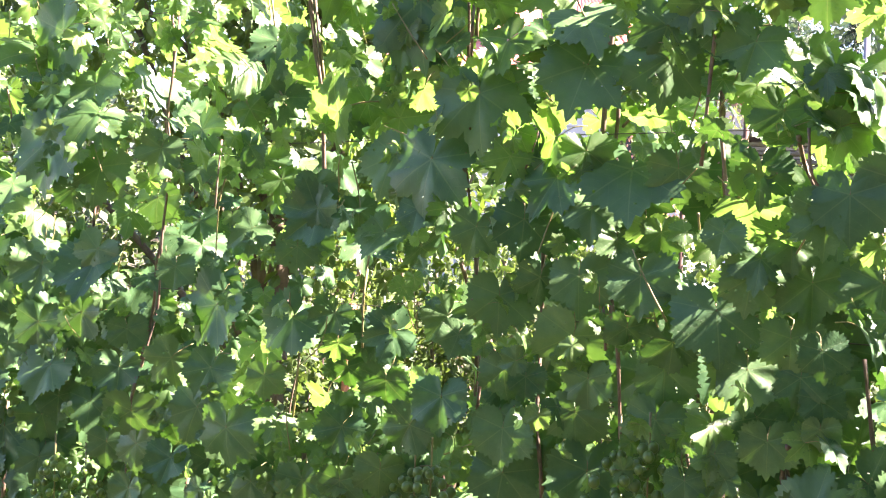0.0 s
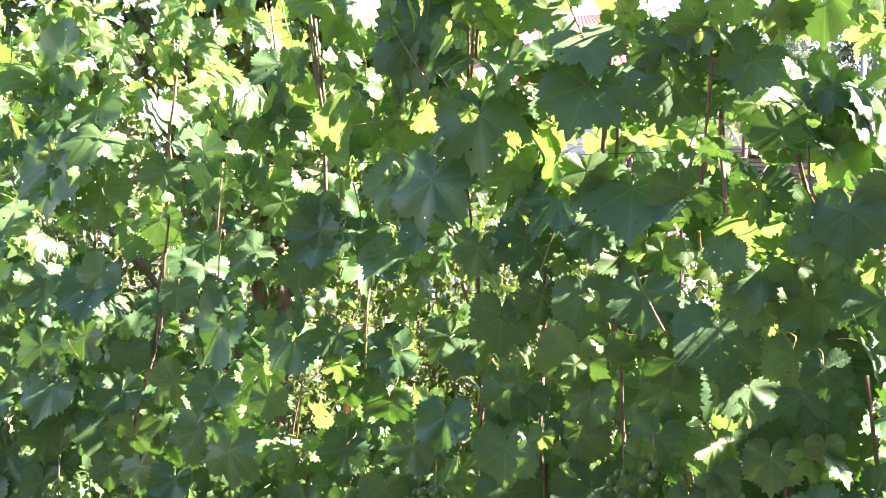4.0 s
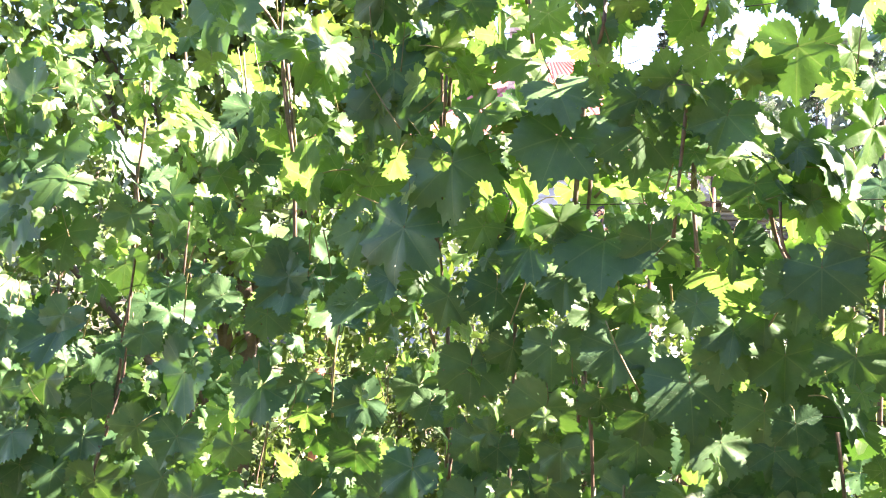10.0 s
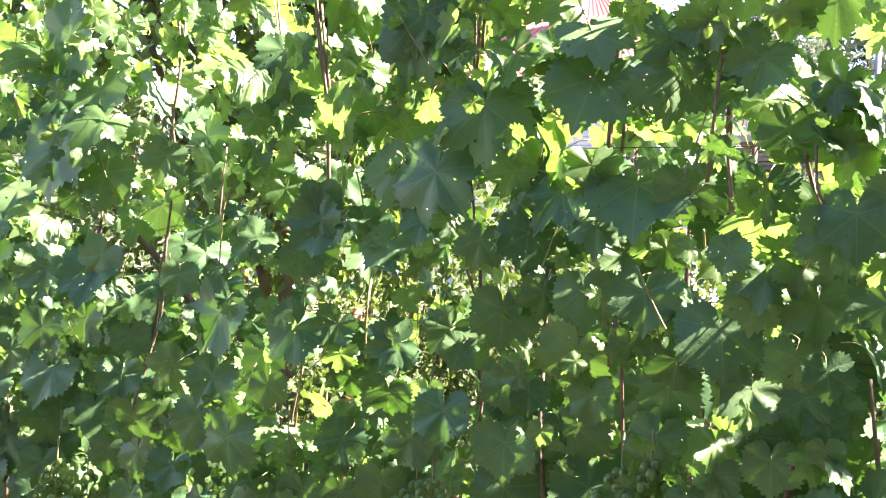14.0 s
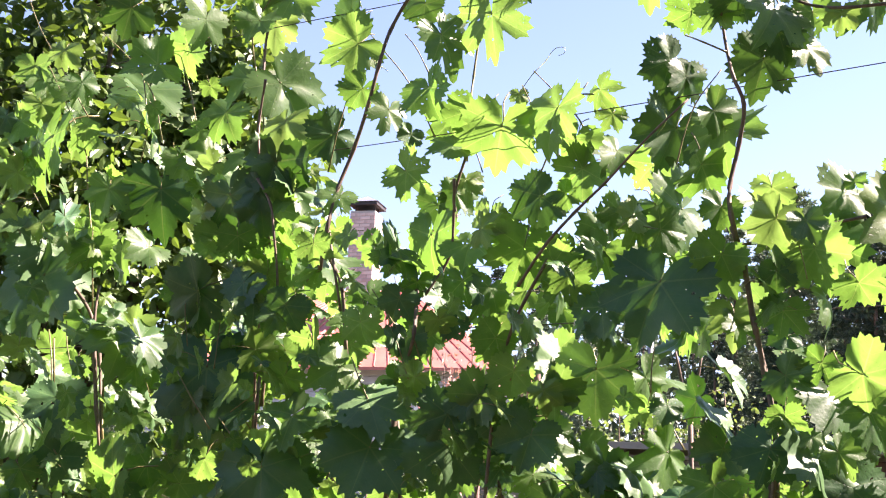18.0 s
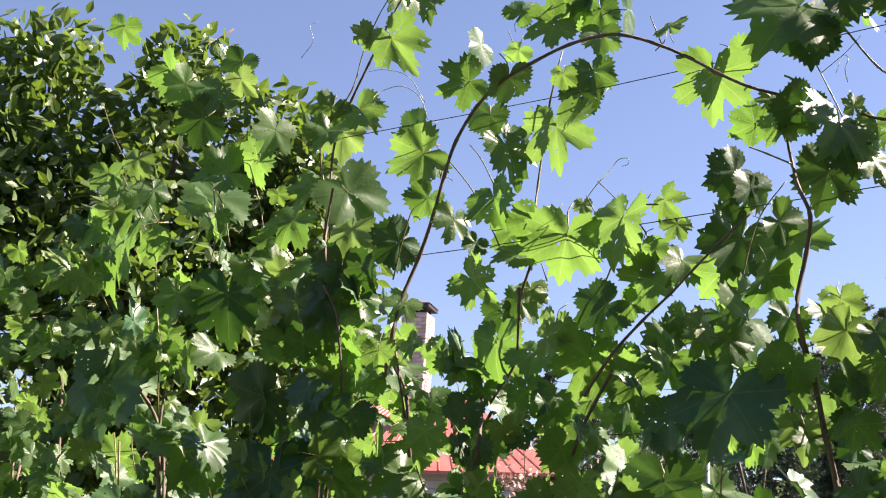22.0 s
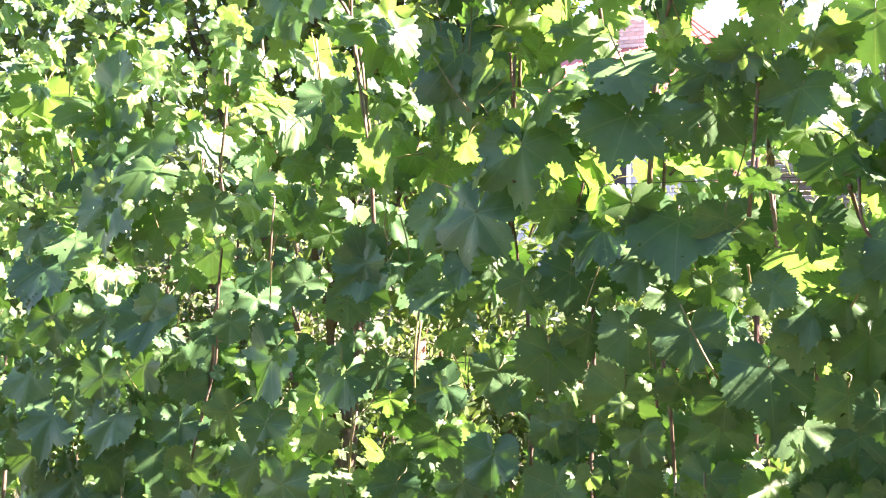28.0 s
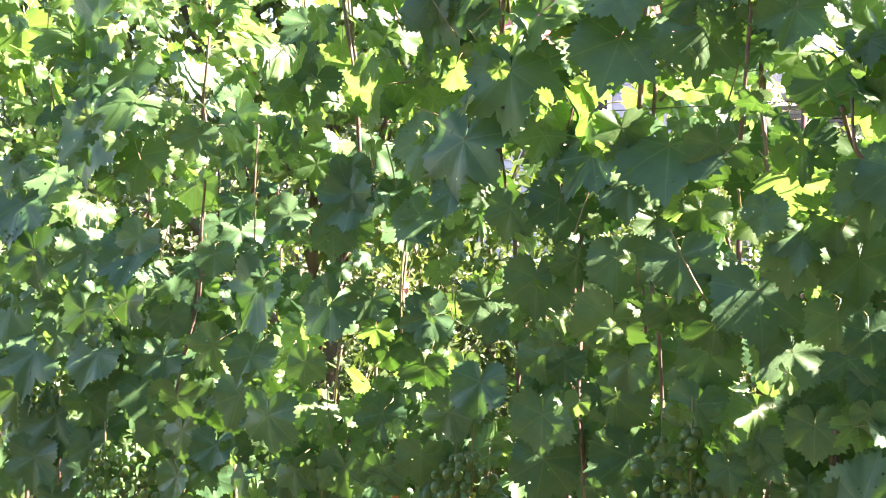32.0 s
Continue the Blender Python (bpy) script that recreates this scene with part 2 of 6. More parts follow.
DARK_WALL = plain_material("block_wall_grey", (0.09, 0.10, 0.11), (0.14, 0.15, 0.16), 2.0, 0.8)
FLUE = plain_material("dull_zinc", (0.12, 0.13, 0.15), (0.20, 0.21, 0.24), 8.0, 0.6, 0.3)
BARK = plain_material("tree_bark", (0.06, 0.045, 0.035), (0.19, 0.135, 0.10), 14.0, 0.9, bump=0.6, dist=0.01)


# ---- mesh helpers ----
def mesh_of(name, bm, *mats, smooth=True):
    me = bpy.data.meshes.new(name)
    bm.to_mesh(me)
    bm.free()
    for m in mats:
        me.materials.append(m)
    if smooth:
        me.polygons.foreach_set("use_smooth", [True] * len(me.polygons))
    return me


def part(name, bm, mat, parent, label="", smooth=True):
    """One mesh object under a thing or a part."""
    ob = new(name, mesh_of(name, bm, mat, smooth=smooth))
    ob.parent = parent
    ob.matrix_parent_inverse = Matrix.Identity(4) if parent is None else parent.matrix_basis.inverted()
    return tagged(ob, label)


def thing(name, place, label, category, group="", kind=""):
    ob = new(name)
    ob.empty_display_size = 0.1
    ob.matrix_basis = Matrix.Translation(place)
    return tagged(ob, label, category, group, kind)


def smooth_line(points, steps=4):
    """Catmull-Rom points through the given ones."""
    p = [Vector(q) for q in points]
    if len(p) < 3:
        return p
    ext = [2 * p[0] - p[1], *p, 2 * p[-1] - p[-2]]
    out = []
    for a, b, c, d in zip(ext, ext[1:], ext[2:], ext[3:]):
        for k in range(steps):
            t = k / steps
            out.append(0.5 * ((2 * b) + (c - a) * t + (2 * a - 5 * b + 4 * c - d) * t * t + (3 * b - a - 3 * c + d) * t ** 3))
    return out + [p[-1]]


def tube(bm, line, r0, r1, sides=7, knots=0.0, mat=0):
    """A tapered tube along a line; knots: how far the nodes swell."""
    rings = []
    n = len(line)
    up = Vector((0.13, 0.21, 0.97))
    for i, p in enumerate(line):
        d = (line[min(i + 1, n - 1)] - line[max(i - 1, 0)]).normalized()
        a = d.cross(up)
        if a.length < 0.05:
            a = d.cross(Vector((1, 0, 0)))
        a.normalize()
        b = d.cross(a)
        r = r0 + (r1 - r0) * i / max(n - 1, 1)
        if knots and i % 4 == 0:
            r *= 1 + knots
        rings.append([bm.verts.new(p + r * (math.cos(2 * math.pi * k / sides) * a + math.sin(2 * math.pi * k / sides) * b)) for k in range(sides)])
    for q, s in zip(rings, rings[1:]):
        for k in range(sides):
            bm.faces.new((q[k], q[(k + 1) % sides], s[(k + 1) % sides], s[k])).material_index = mat
    for ring in (rings[0][::-1], rings[-1]):
        bm.faces.new(ring).material_index = mat


def box(bm, lo, hi, bevel=0.0):
    made = bmesh.ops.create_cube(bm, size=1.0)["verts"]
    for v in made:
        v.co = Vector([(lo[k] + hi[k]) / 2 + v.co[k] * (hi[k] - lo[k]) for k in range(3)])
    if bevel:
        edges = list({e for v in made for e in v.link_edges})
        bmesh.ops.bevel(bm, geom=edges, offset=bevel, segments=1, affect="EDGES")


# ---- vine leaves: a few shapes shared by all leaves ----
LOBES = ((0, 1.0), (14, 0.90), (27, 0.86), (40, 0.89), (52, 0.95), (66, 0.90), (82, 0.83), (96, 0.81), (114, 0.82), (132, 0.75), (150, 0.64), (166, 0.48), (178, 0.14))


def leaf_radius(a, deep):
    a = abs(a)
    for (a0, r0), (a1, r1) in zip(LOBES, LOBES[1:]):
        if a <= a1:
            t = (a - a0) / (a1 - a0)
            r = r0 + (r1 - r0) * (3 * t * t - 2 * t ** 3)
            break
    else:
        r = LOBES[-1][1]
    notch = math.exp(-((a - 27) / 8) ** 2) + 0.8 * math.exp(-((a - 82) / 8) ** 2)
    return r * (1 - deep * notch)


def vine_leaf(seed, teeth=15, deep=0.06, curl=1.0, stalk=True, mat=None, rings=(0.4, 0.75), bite=1.0):
    """A lobed, toothed vine leaf one unit wide, its tip along +y, upper side along +z, the stalk's end at the origin."""
    rng = random.Random(seed)
    bm = bmesh.new()
    uv = bm.loops.layers.uv.new("UVMap")
    k = 1 / 1.42
    fold, droop, cup = rng.uniform(-0.06, 0.18) * curl, rng.uniform(0.05, 0.42) * curl, rng.uniform(-0.16, 0.14) * curl
    twist, wave, phase = rng.uniform(-0.25, 0.25) * curl, rng.uniform(0.02, 0.07) * curl, rng.uniform(0, 6)
    skew = rng.uniform(-0.10, 0.10)

    def lift(x, y, a):
        rho = math.hypot(x, y)
        near = min(abs(abs(a) - v) for v in (0, 53, 112))
        z = fold * abs(x) - droop * max(y, 0) ** 2 - 0.25 * droop * x * x + cup * rho * rho + twist * x * y
        # the blade swells between its veins, puckers, and its rim waves
        z += 0.0007 * min(near, 24) * rho + wave * rho * math.sin(math.radians(a) * 5 + phase)
        z += 0.05 * rho * noise.noise((x * 7 + seed, y * 7, seed * 0.37))
        return z

    angles = []
    for side in (-1, 1):
        row = []
        for i in range(teeth):
            a = 177 * (i + 0.5) / teeth
            big = rng.uniform(0.03, 0.085) if i % 2 else rng.uniform(0.0, 0.05)
            # each tooth leans towards the leaf's tip
            row += [(a - rng.uniform(10, 40) / teeth, 1 + bite * big), (a + 50 / teeth, 1 - bite * rng.uniform(0.03, 0.065))]
        angles.append([(side * a, g) for a, g in row])
    ring = [(a, g) for a, g in reversed(angles[0])] + [(0.0, 1.08)] + angles[1]
    c = bm.verts.new((0, 0, 0))
    hoops = [[] for _ in range(len(rings) + 1)]
    for a, g in ring:
        r = leaf_radius(a, deep) * k * (1 + skew * math.sin(math.radians(a)))
        for store, f in zip(hoops, (*rings, g)):
            x, y = r * f * math.sin(math.radians(a)), r * f * math.cos(math.radians(a))
            store.append(bm.verts.new((x, y, lift(x, y, a))))
    for i in range(len(ring) - 1):
        bm.faces.new((c, hoops[0][i + 1], hoops[0][i]))
        for p, q in zip(hoops, hoops[1:]):
            bm.faces.new((p[i], p[i + 1], q[i + 1], q[i]))
    if stalk:
        tube(bm, smooth_line([(0, 0, 0.004), (0, -0.12, -0.05), (rng.uniform(-0.1, 0.1), -0.32, -0.2), (rng.uniform(-0.12, 0.12), -0.45, -0.42)], 2), 0.011, 0.013, 4, mat=1)
    for f in bm.faces:
        for l in f.loops:
            l[uv].uv = (l.vert.co.x, l.vert.co.y)
    return mesh_of("vine_leaf", bm, mat or LEAF, SHOOT)


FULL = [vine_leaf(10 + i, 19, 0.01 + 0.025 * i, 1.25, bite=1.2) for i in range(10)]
BACKLIT_TONE = [vine_leaf(20 + i, 16, 0.06 + 0.05 * i, 1.9, mat=MID, bite=1.5) for i in range(9)]
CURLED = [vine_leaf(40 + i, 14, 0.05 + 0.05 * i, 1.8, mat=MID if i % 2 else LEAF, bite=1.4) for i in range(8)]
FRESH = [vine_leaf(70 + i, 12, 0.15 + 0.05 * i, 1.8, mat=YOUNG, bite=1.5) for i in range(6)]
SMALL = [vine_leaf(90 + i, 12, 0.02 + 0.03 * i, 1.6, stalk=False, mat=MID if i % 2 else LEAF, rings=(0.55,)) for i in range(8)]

# only shapes in the shade-toned leaf material
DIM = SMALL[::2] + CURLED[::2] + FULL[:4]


# ---- the trellis row: s along it, w towards its shaded front, z up ----
ROW_O, ROW_A = Vector((0.0, 2.60, 0.0)), radians(36)
ROW_U, ROW_V = Vector((math.cos(ROW_A), -math.sin(ROW_A), 0)), Vector((-math.sin(ROW_A), -math.cos(ROW_A), 0))


def at_row(s, w, z):
    return ROW_O + s * ROW_U + w * ROW_V + Vector((0, 0, z))


VINE_S = tuple(-3.0 + 0.16 * k for k in range(34))
VINE_LABELS = ("leafy green grapevine tied to a wire trellis", "grapevine with brown canes and broad toothed leaves",
               "dense grapevine with green grapes low on its canes")
vines, leaf_count = [], []
for i, s in enumerate(VINE_S):
    vines.append(thing("grapevine", at_row(s, -0.02, 0), VINE_LABELS[i % 3], "grapevine", "grapevines of the trellis row"))
    leaf_count.append(0)


def vine_near(p):
    s = (Vector(p) - ROW_O).dot(ROW_U)
    return min(range(len(VINE_S)), key=lambda i: abs(VINE_S[i] - s))


# openings that run slantwise through the foliage: place along the row and height at its middle, half sizes, shift along and up for each metre towards the front
GAPS = ((0.305, 1.798, 0.038, 0.025, 0.71, -0.12), (0.429, 1.644, 0.026, 0.031, 0.64, -0.02), (0.929, 1.857, 0.043, 0.037, 0.31, -0.16),
        (0.997, 1.826, 0.038, 0.041, 0.27, -0.14), (0.968, 1.720, 0.033, 0.022, 0.29, -0.08), (-0.092, 1.185, 0.078, 0.080, 1.00, 0.22),
        (0.207, 1.249, 0.059, 0.038, 0.80, 0.17), (0.526, 1.192, 0.028, 0.025, 0.58, 0.21), (0.404, 1.621, 0.028, 0.030, 0.66, -0.08),
        (0.491, 1.452, 0.024, 0.030, 0.60, 0.04), (0.031, 1.316, 0.030, 0.041, 0.91, 0.13), (0.659, 1.851, 0.039, 0.035, 0.49, -0.16),
        (0.784, 1.135, 0.040, 0.025, 0.41, 0.25), (0.446, 2.126, 0.039, 0.050, 0.61, -0.29))


def in_gap(p):
    d = Vector(p) - Vector((ROW_O[0], ROW_O[1], 0))
    s, w = d.dot(ROW_U), d.dot(ROW_V)
    return any(abs(s - a - slant * w) < u and abs(p[2] - z - climb * w) < v for a, z, u, v, slant, climb in GAPS)


def hang(data, p, size, heading, rise, spin, vine=None):
    """A leaf at p: its upper side faces heading (degrees from +x) and rise; spin turns its tip away from straight down, clockwise as one faces it."""
    h, e = radians(heading), radians(rise)
    n = Vector((math.cos(h) * math.cos(e), math.sin(h) * math.cos(e), math.sin(e)))
    down = Vector((0, 0, -1)) - n * (-n.z)
    if down.length < 0.02:
        down = Vector((math.cos(h), math.sin(h), 0))
    y = Matrix.Rotation(-radians(spin), 3, n) @ down.normalized()
    x = y.cross(n)
    m = Matrix((x, y, n)).transposed().to_4x4()
    i = vine_near(p) if vine is None else vine
    ob = new("leaf", data)
    ob.parent = vines[i]
    ob.matrix_parent_inverse = vines[i].matrix_basis.inverted()
    ob.matrix_basis = Matrix.Translation(p) @ m @ Matrix.Scale(size, 4)
    leaf_count[i] += 1
    return ob


SUN_DIR = Vector((math.sin(radians(SUN_AZ)) * math.cos(radians(SUN_EL)), math.cos(radians(SUN_AZ)) * math.cos(radians(SUN_EL)), math.sin(radians(SUN_EL))))
sunlit = []   # places that the sun reaches through the foliage, and how wide


def in_sunbeam(p):
    """Whether p lies in one of the openings by which the sun comes through the foliage."""
    for q, wide in sunlit:
        d = Vector(p) - q
        along = d.dot(SUN_DIR)
        if 0.02 < along < 1.1 and (d - along * SUN_DIR).length < wide:
            return True
    return False


def leaves(rows):
    """Leaves that stand out: kind, place, width in centimetres, heading, rise, spin."""
    for kind, x, y, z, size, heading, rise, spin in rows:
        # kind 0 carries the shade tone, kind 3 the backlit tone
        shapes = (FULL, CURLED, FRESH, BACKLIT_TONE)[kind]
        hang(shapes[int(abs(x * 977 + z * 613)) % len(shapes)], (x, y, z), size / 100, heading, rise, spin)
        if kind:
            sunlit.append((Vector((x, y, z)), min(0.055, size / 200) if kind == 1 else 0.04))


GRAPE_BALL = None


def grape_bunch(p, length, seed):
    """A hanging bunch: a stem, and every grape a ball of its own under it."""
    global GRAPE_BALL
    r = random.Random(seed)
    if GRAPE_BALL is None:
        bm = bmesh.new()
        bmesh.ops.create_icosphere(bm, subdivisions=2, radius=1.0)
        for v in bm.verts:
            v.co.z *= 1.12
        bm.loops.layers.uv.new("UVMap")
        GRAPE_BALL = mesh_of("grape", bm, GRAPE)
    p = Vector(p)
    bm = bmesh.new()
    tube(bm, [p + Vector((0, 0, 0.05)), p, p - Vector((0, 0, length))], 0.002, 0.001, 5)
    stem = part("fruit", bm, SHOOT, vines[vine_near(p)], "tight hanging fruit of unripe green berries")
    for k in range(int(260 * length)):
        t = (k + 0.5) / int(260 * length)
        wide = 0.042 * math.sin(math.pi * min(1, 0.25 + 0.75 * (1 - t))) + 0.004
        a = k * 2.4 + r.uniform(-.3, .3)
        q = p + Vector((wide * math.cos(a), wide * math.sin(a), -length * t + r.uniform(-.006, .006)))
        ob = new("grape", GRAPE_BALL)
        ob.parent = stem
        ob.matrix_basis = Matrix.Translation(q) @ Matrix.Scale(r.uniform(0.0065, 0.0088), 4)
    return stem


def cane(points, r0, r1, mat=CANE, name="cane"):
    """A shoot through the given places; radii in millimetres."""
    bm = bmesh.new()
    tube(bm, smooth_line(points, 4), r0 / 1000, r1 / 1000, 7, 0.22)
    return part(name, bm, mat, vines[vine_near(points[len(points) // 2])])


# ---- trellis wires and posts ----
def wire(z, w, sag, label):
    bm = bmesh.new()
    line = [at_row(-5 + 9 * k / 36, w + 0.008 * math.sin(k * 1.3), z - sag * (-5 + 9 * k / 36)) for k in range(37)]
    tube(bm, line, 0.0008, 0.0008, 5)
    ob = new("trellis_wire", mesh_of("trellis_wire", bm, WIRE))
    return tagged(ob, label, "wire", "wires of the trellis")
wire_levels = ((1.335, 0.0, "thin dark trellis wire among the lower leaves"), (1.62, 0.0, "thin dark trellis wire behind vine leaves"),
               (1.893, 0.0, "thin dark trellis wire through the vine canes"), (2.193, 0.0, "thin dark trellis wire against the sky"),
               (2.435, 0.0, "topmost thin trellis wire against the sky"))
for z, w, label in wire_levels:
    wire(z, w, -0.033 if z > 2 else -0.012, label)
# canes and shoots
cane(((0.182, 2.468, 2.233), (0.184, 2.452, 2.341), (0.185, 2.469, 2.444), (0.208, 2.462, 2.526), (0.233, 2.424, 2.584), (0.262, 2.397, 2.655), (0.290, 2.400, 2.729), (0.329, 2.370, 2.789), (0.383, 2.309, 2.825), (0.411, 2.296, 2.850), (0.445, 2.290, 2.875), (0.473, 2.259, 2.867)), 2.7, 0.84)
cane(((0.165, 2.455, 2.382), (0.163, 2.442, 2.442), (0.206, 2.430, 2.528), (0.221, 2.429, 2.609), (0.241, 2.393, 2.662), (0.258, 2.376, 2.695)), 1.5, 0.9, SHOOT, "shoot")
cane(((0.299, 2.321, 1.992), (0.306, 2.300, 2.058), (0.317, 2.312, 2.120), (0.339, 2.305, 2.189), (0.355, 2.273, 2.251), (0.368, 2.259, 2.320), (0.384, 2.270, 2.384), (0.412, 2.248, 2.439), (0.446, 2.201, 2.467), (0.493, 2.175, 2.495), (0.544, 2.157, 2.522), (0.586, 2.115, 2.521), (0.614, 2.078, 2.506), (0.659, 2.061, 2.488), (0.706, 2.040, 2.459), (0.736, 1.999, 2.417), (0.767, 1.967, 2.385), (0.811, 1.958, 2.372)), 3.3, 2.2)
cane(((0.510, 2.229, 2.162), (0.509, 2.216, 2.232), (0.516, 2.230, 2.303), (0.524, 2.233, 2.382), (0.527, 2.209, 2.443), (0.536, 2.198, 2.501), (0.546, 2.214, 2.540)), 2.2, 1.3, SHOOT, "shoot")
cane(((0.562, 2.068, 1.938), (0.592, 2.031, 1.992), (0.630, 2.023, 2.039), (0.666, 2.007, 2.078), (0.687, 1.970, 2.105), (0.720, 1.942, 2.143), (0.759, 1.935, 2.184)), 2.4, 1.3)
cane(((0.827, 1.937, 1.992), (0.816, 1.930, 2.027), (0.821, 1.946, 2.069), (0.835, 1.945, 2.133), (0.834, 1.925, 2.180), (0.821, 1.929, 2.220), (0.822, 1.951, 2.266), (0.817, 1.955, 2.309), (0.807, 1.939, 2.342)), 3.6, 1.9)
cane(((0.819, 1.943, 2.261), (0.786, 1.952, 2.277), (0.773, 1.981, 2.297)), 1.4, 0.96, SHOOT, "shoot")
cane(((1.058, 1.832, 2.227), (1.035, 1.833, 2.249), (1.025, 1.859, 2.300), (1.019, 1.873, 2.326), (1.011, 1.858, 2.384), (1.011, 1.854, 2.425)), 2.7, 2.7)
cane(((1.003, 1.846, 2.311), (0.955, 1.866, 2.309), (0.931, 1.902, 2.324), (0.911, 1.927, 2.342)), 2.4, 1.8)
cane(((1.008, 1.868, 2.325), (0.957, 1.890, 2.380), (0.940, 1.921, 2.414), (0.908, 1.954, 2.491), (0.880, 1.953, 2.530), (0.867, 1.958, 2.576), (0.880, 1.971, 2.624)), 1.8, 1.2, SHOOT, "shoot")
cane(((0.474, 2.280, 2.278), (0.450, 2.284, 2.325), (0.433, 2.314, 2.375), (0.415, 2.336, 2.408)), 1.3, 0.78, SHOOT, "shoot")
cane(((0.673, 2.112, 2.168), (0.658, 2.107, 2.200), (0.637, 2.141, 2.246), (0.601, 2.177, 2.301)), 1.3, 0.78, SHOOT, "shoot")
cane(((0.579, 2.179, 2.263), (0.595, 2.152, 2.287), (0.614, 2.157, 2.310), (0.628, 2.158, 2.332), (0.636, 2.131, 2.325), (0.636, 2.126, 2.314), (0.633, 2.150, 2.319)), 0.72, 0.42, TENDRIL, "tendril")
cane(((0.341, 2.352, 2.454), (0.324, 2.350, 2.494), (0.295, 2.389, 2.529), (0.267, 2.420, 2.534), (0.247, 2.413, 2.514), (0.250, 2.406, 2.497)), 0.72, 0.42, TENDRIL, "tendril")
cane(((0.334, 2.356, 2.488), (0.303, 2.365, 2.537), (0.264, 2.412, 2.569), (0.234, 2.443, 2.577)), 0.72, 0.42, TENDRIL, "tendril")
cane(((0.411, 2.300, 2.847), (0.421, 2.280, 2.818), (0.423, 2.296, 2.769), (0.428, 2.303, 2.744), (0.436, 2.276, 2.715)), 0.72, 0.3, TENDRIL, "tendril")
cane(((0.472, 2.257, 2.866), (0.468, 2.245, 2.837), (0.459, 2.270, 2.835)), 0.6, 0.3, TENDRIL, "tendril")
cane(((0.489, 2.245, 2.859), (0.489, 2.230, 2.830), (0.498, 2.242, 2.816)), 0.6, 0.3, TENDRIL, "tendril")
cane(((0.905, 1.943, 2.397), (0.897, 1.933, 2.411), (0.908, 1.944, 2.435), (0.905, 1.956, 2.445), (0.890, 1.946, 2.411)), 0.66, 0.36, TENDRIL, "tendril")
cane(((0.876, 1.964, 2.418), (0.888, 1.940, 2.427), (0.909, 1.943, 2.449), (0.927, 1.940, 2.472)), 0.66, 0.36, TENDRIL, "tendril")
cane(((0.610, 2.157, 2.453), (0.595, 2.153, 2.431), (0.593, 2.173, 2.444), (0.601, 2.177, 2.467), (0.612, 2.148, 2.457)), 0.66, 0.36, TENDRIL, "tendril")
cane(((0.673, 2.111, 2.504), (0.681, 2.091, 2.510), (0.690, 2.103, 2.542)), 0.96, 0.72, SHOOT, "shoot")
cane(((0.681, 2.105, 2.514), (0.662, 2.104, 2.560)), 0.96, 0.72, SHOOT, "shoot")
cane(((0.560, 2.193, 2.643), (0.573, 2.169, 2.653), (0.594, 2.172, 2.674), (0.616, 2.165, 2.683)), 1.1, 0.78, SHOOT, "shoot")
cane(((0.485, 2.248, 2.529), (0.469, 2.244, 2.557), (0.462, 2.268, 2.595)), 0.96, 0.72, SHOOT, "shoot")
cane(((0.193, 2.459, 2.182), (0.190, 2.448, 2.279), (0.171, 2.479, 2.370), (0.157, 2.499, 2.447)), 1.6, 0.96, SHOOT, "shoot")
cane(((0.304, 2.379, 2.169), (0.319, 2.353, 2.259), (0.343, 2.354, 2.341), (0.377, 2.340, 2.390)), 1.3, 0.84, SHOOT, "shoot")
cane(((0.465, 2.263, 2.205), (0.422, 2.279, 2.297), (0.377, 2.330, 2.376), (0.329, 2.375, 2.451)), 1.2, 0.78, SHOOT, "shoot")
cane(((0.595, 2.168, 2.082), (0.614, 2.139, 2.145), (0.641, 2.139, 2.218), (0.673, 2.125, 2.270)), 1.3, 0.84, SHOOT, "shoot")
cane(((0.650, 2.128, 2.123), (0.610, 2.142, 2.199), (0.584, 2.180, 2.277)), 1.2, 0.78, SHOOT, "shoot")
cane(((0.763, 2.021, 2.060), (0.772, 2.000, 2.135), (0.795, 2.001, 2.204), (0.828, 1.988, 2.254)), 1.3, 0.84, SHOOT, "shoot")
cane(((0.901, 1.945, 2.331), (0.879, 1.947, 2.383), (0.869, 1.972, 2.440), (0.847, 1.998, 2.498)), 1.2, 0.72, SHOOT, "shoot")
cane(((-0.141, 2.702, 2.331), (-0.201, 2.732, 2.427), (-0.272, 2.801, 2.543), (-0.314, 2.843, 2.633)), 1.2, 0.78, SHOOT, "shoot")
cane(((0.010, 2.593, 2.266), (-0.015, 2.597, 2.352), (-0.067, 2.652, 2.434), (-0.135, 2.712, 2.509)), 1.3, 0.78, SHOOT, "shoot")
cane(((0.533, 2.212, 2.141), (0.514, 2.212, 2.212), (0.552, 2.203, 2.268)), 0.96, 0.6, SHOOT, "shoot")
cane(((0.388, 2.318, 2.332), (0.363, 2.321, 2.351), (0.350, 2.349, 2.381), (0.361, 2.352, 2.398), (0.372, 2.323, 2.378)), 0.6, 0.3, TENDRIL, "tendril")
cane(((0.753, 2.053, 2.166), (0.763, 2.031, 2.186), (0.762, 2.050, 2.213), (0.754, 2.066, 2.213)), 0.6, 0.3, TENDRIL, "tendril")
cane(((0.106, 2.522, 2.629), (0.126, 2.495, 2.653), (0.116, 2.519, 2.695), (0.131, 2.519, 2.708)), 0.6, 0.3, TENDRIL, "tendril")
cane(((0.968, 1.896, 2.469), (0.977, 1.875, 2.482), (0.981, 1.891, 2.514), (0.994, 1.892, 2.525)), 0.6, 0.3, TENDRIL, "tendril")
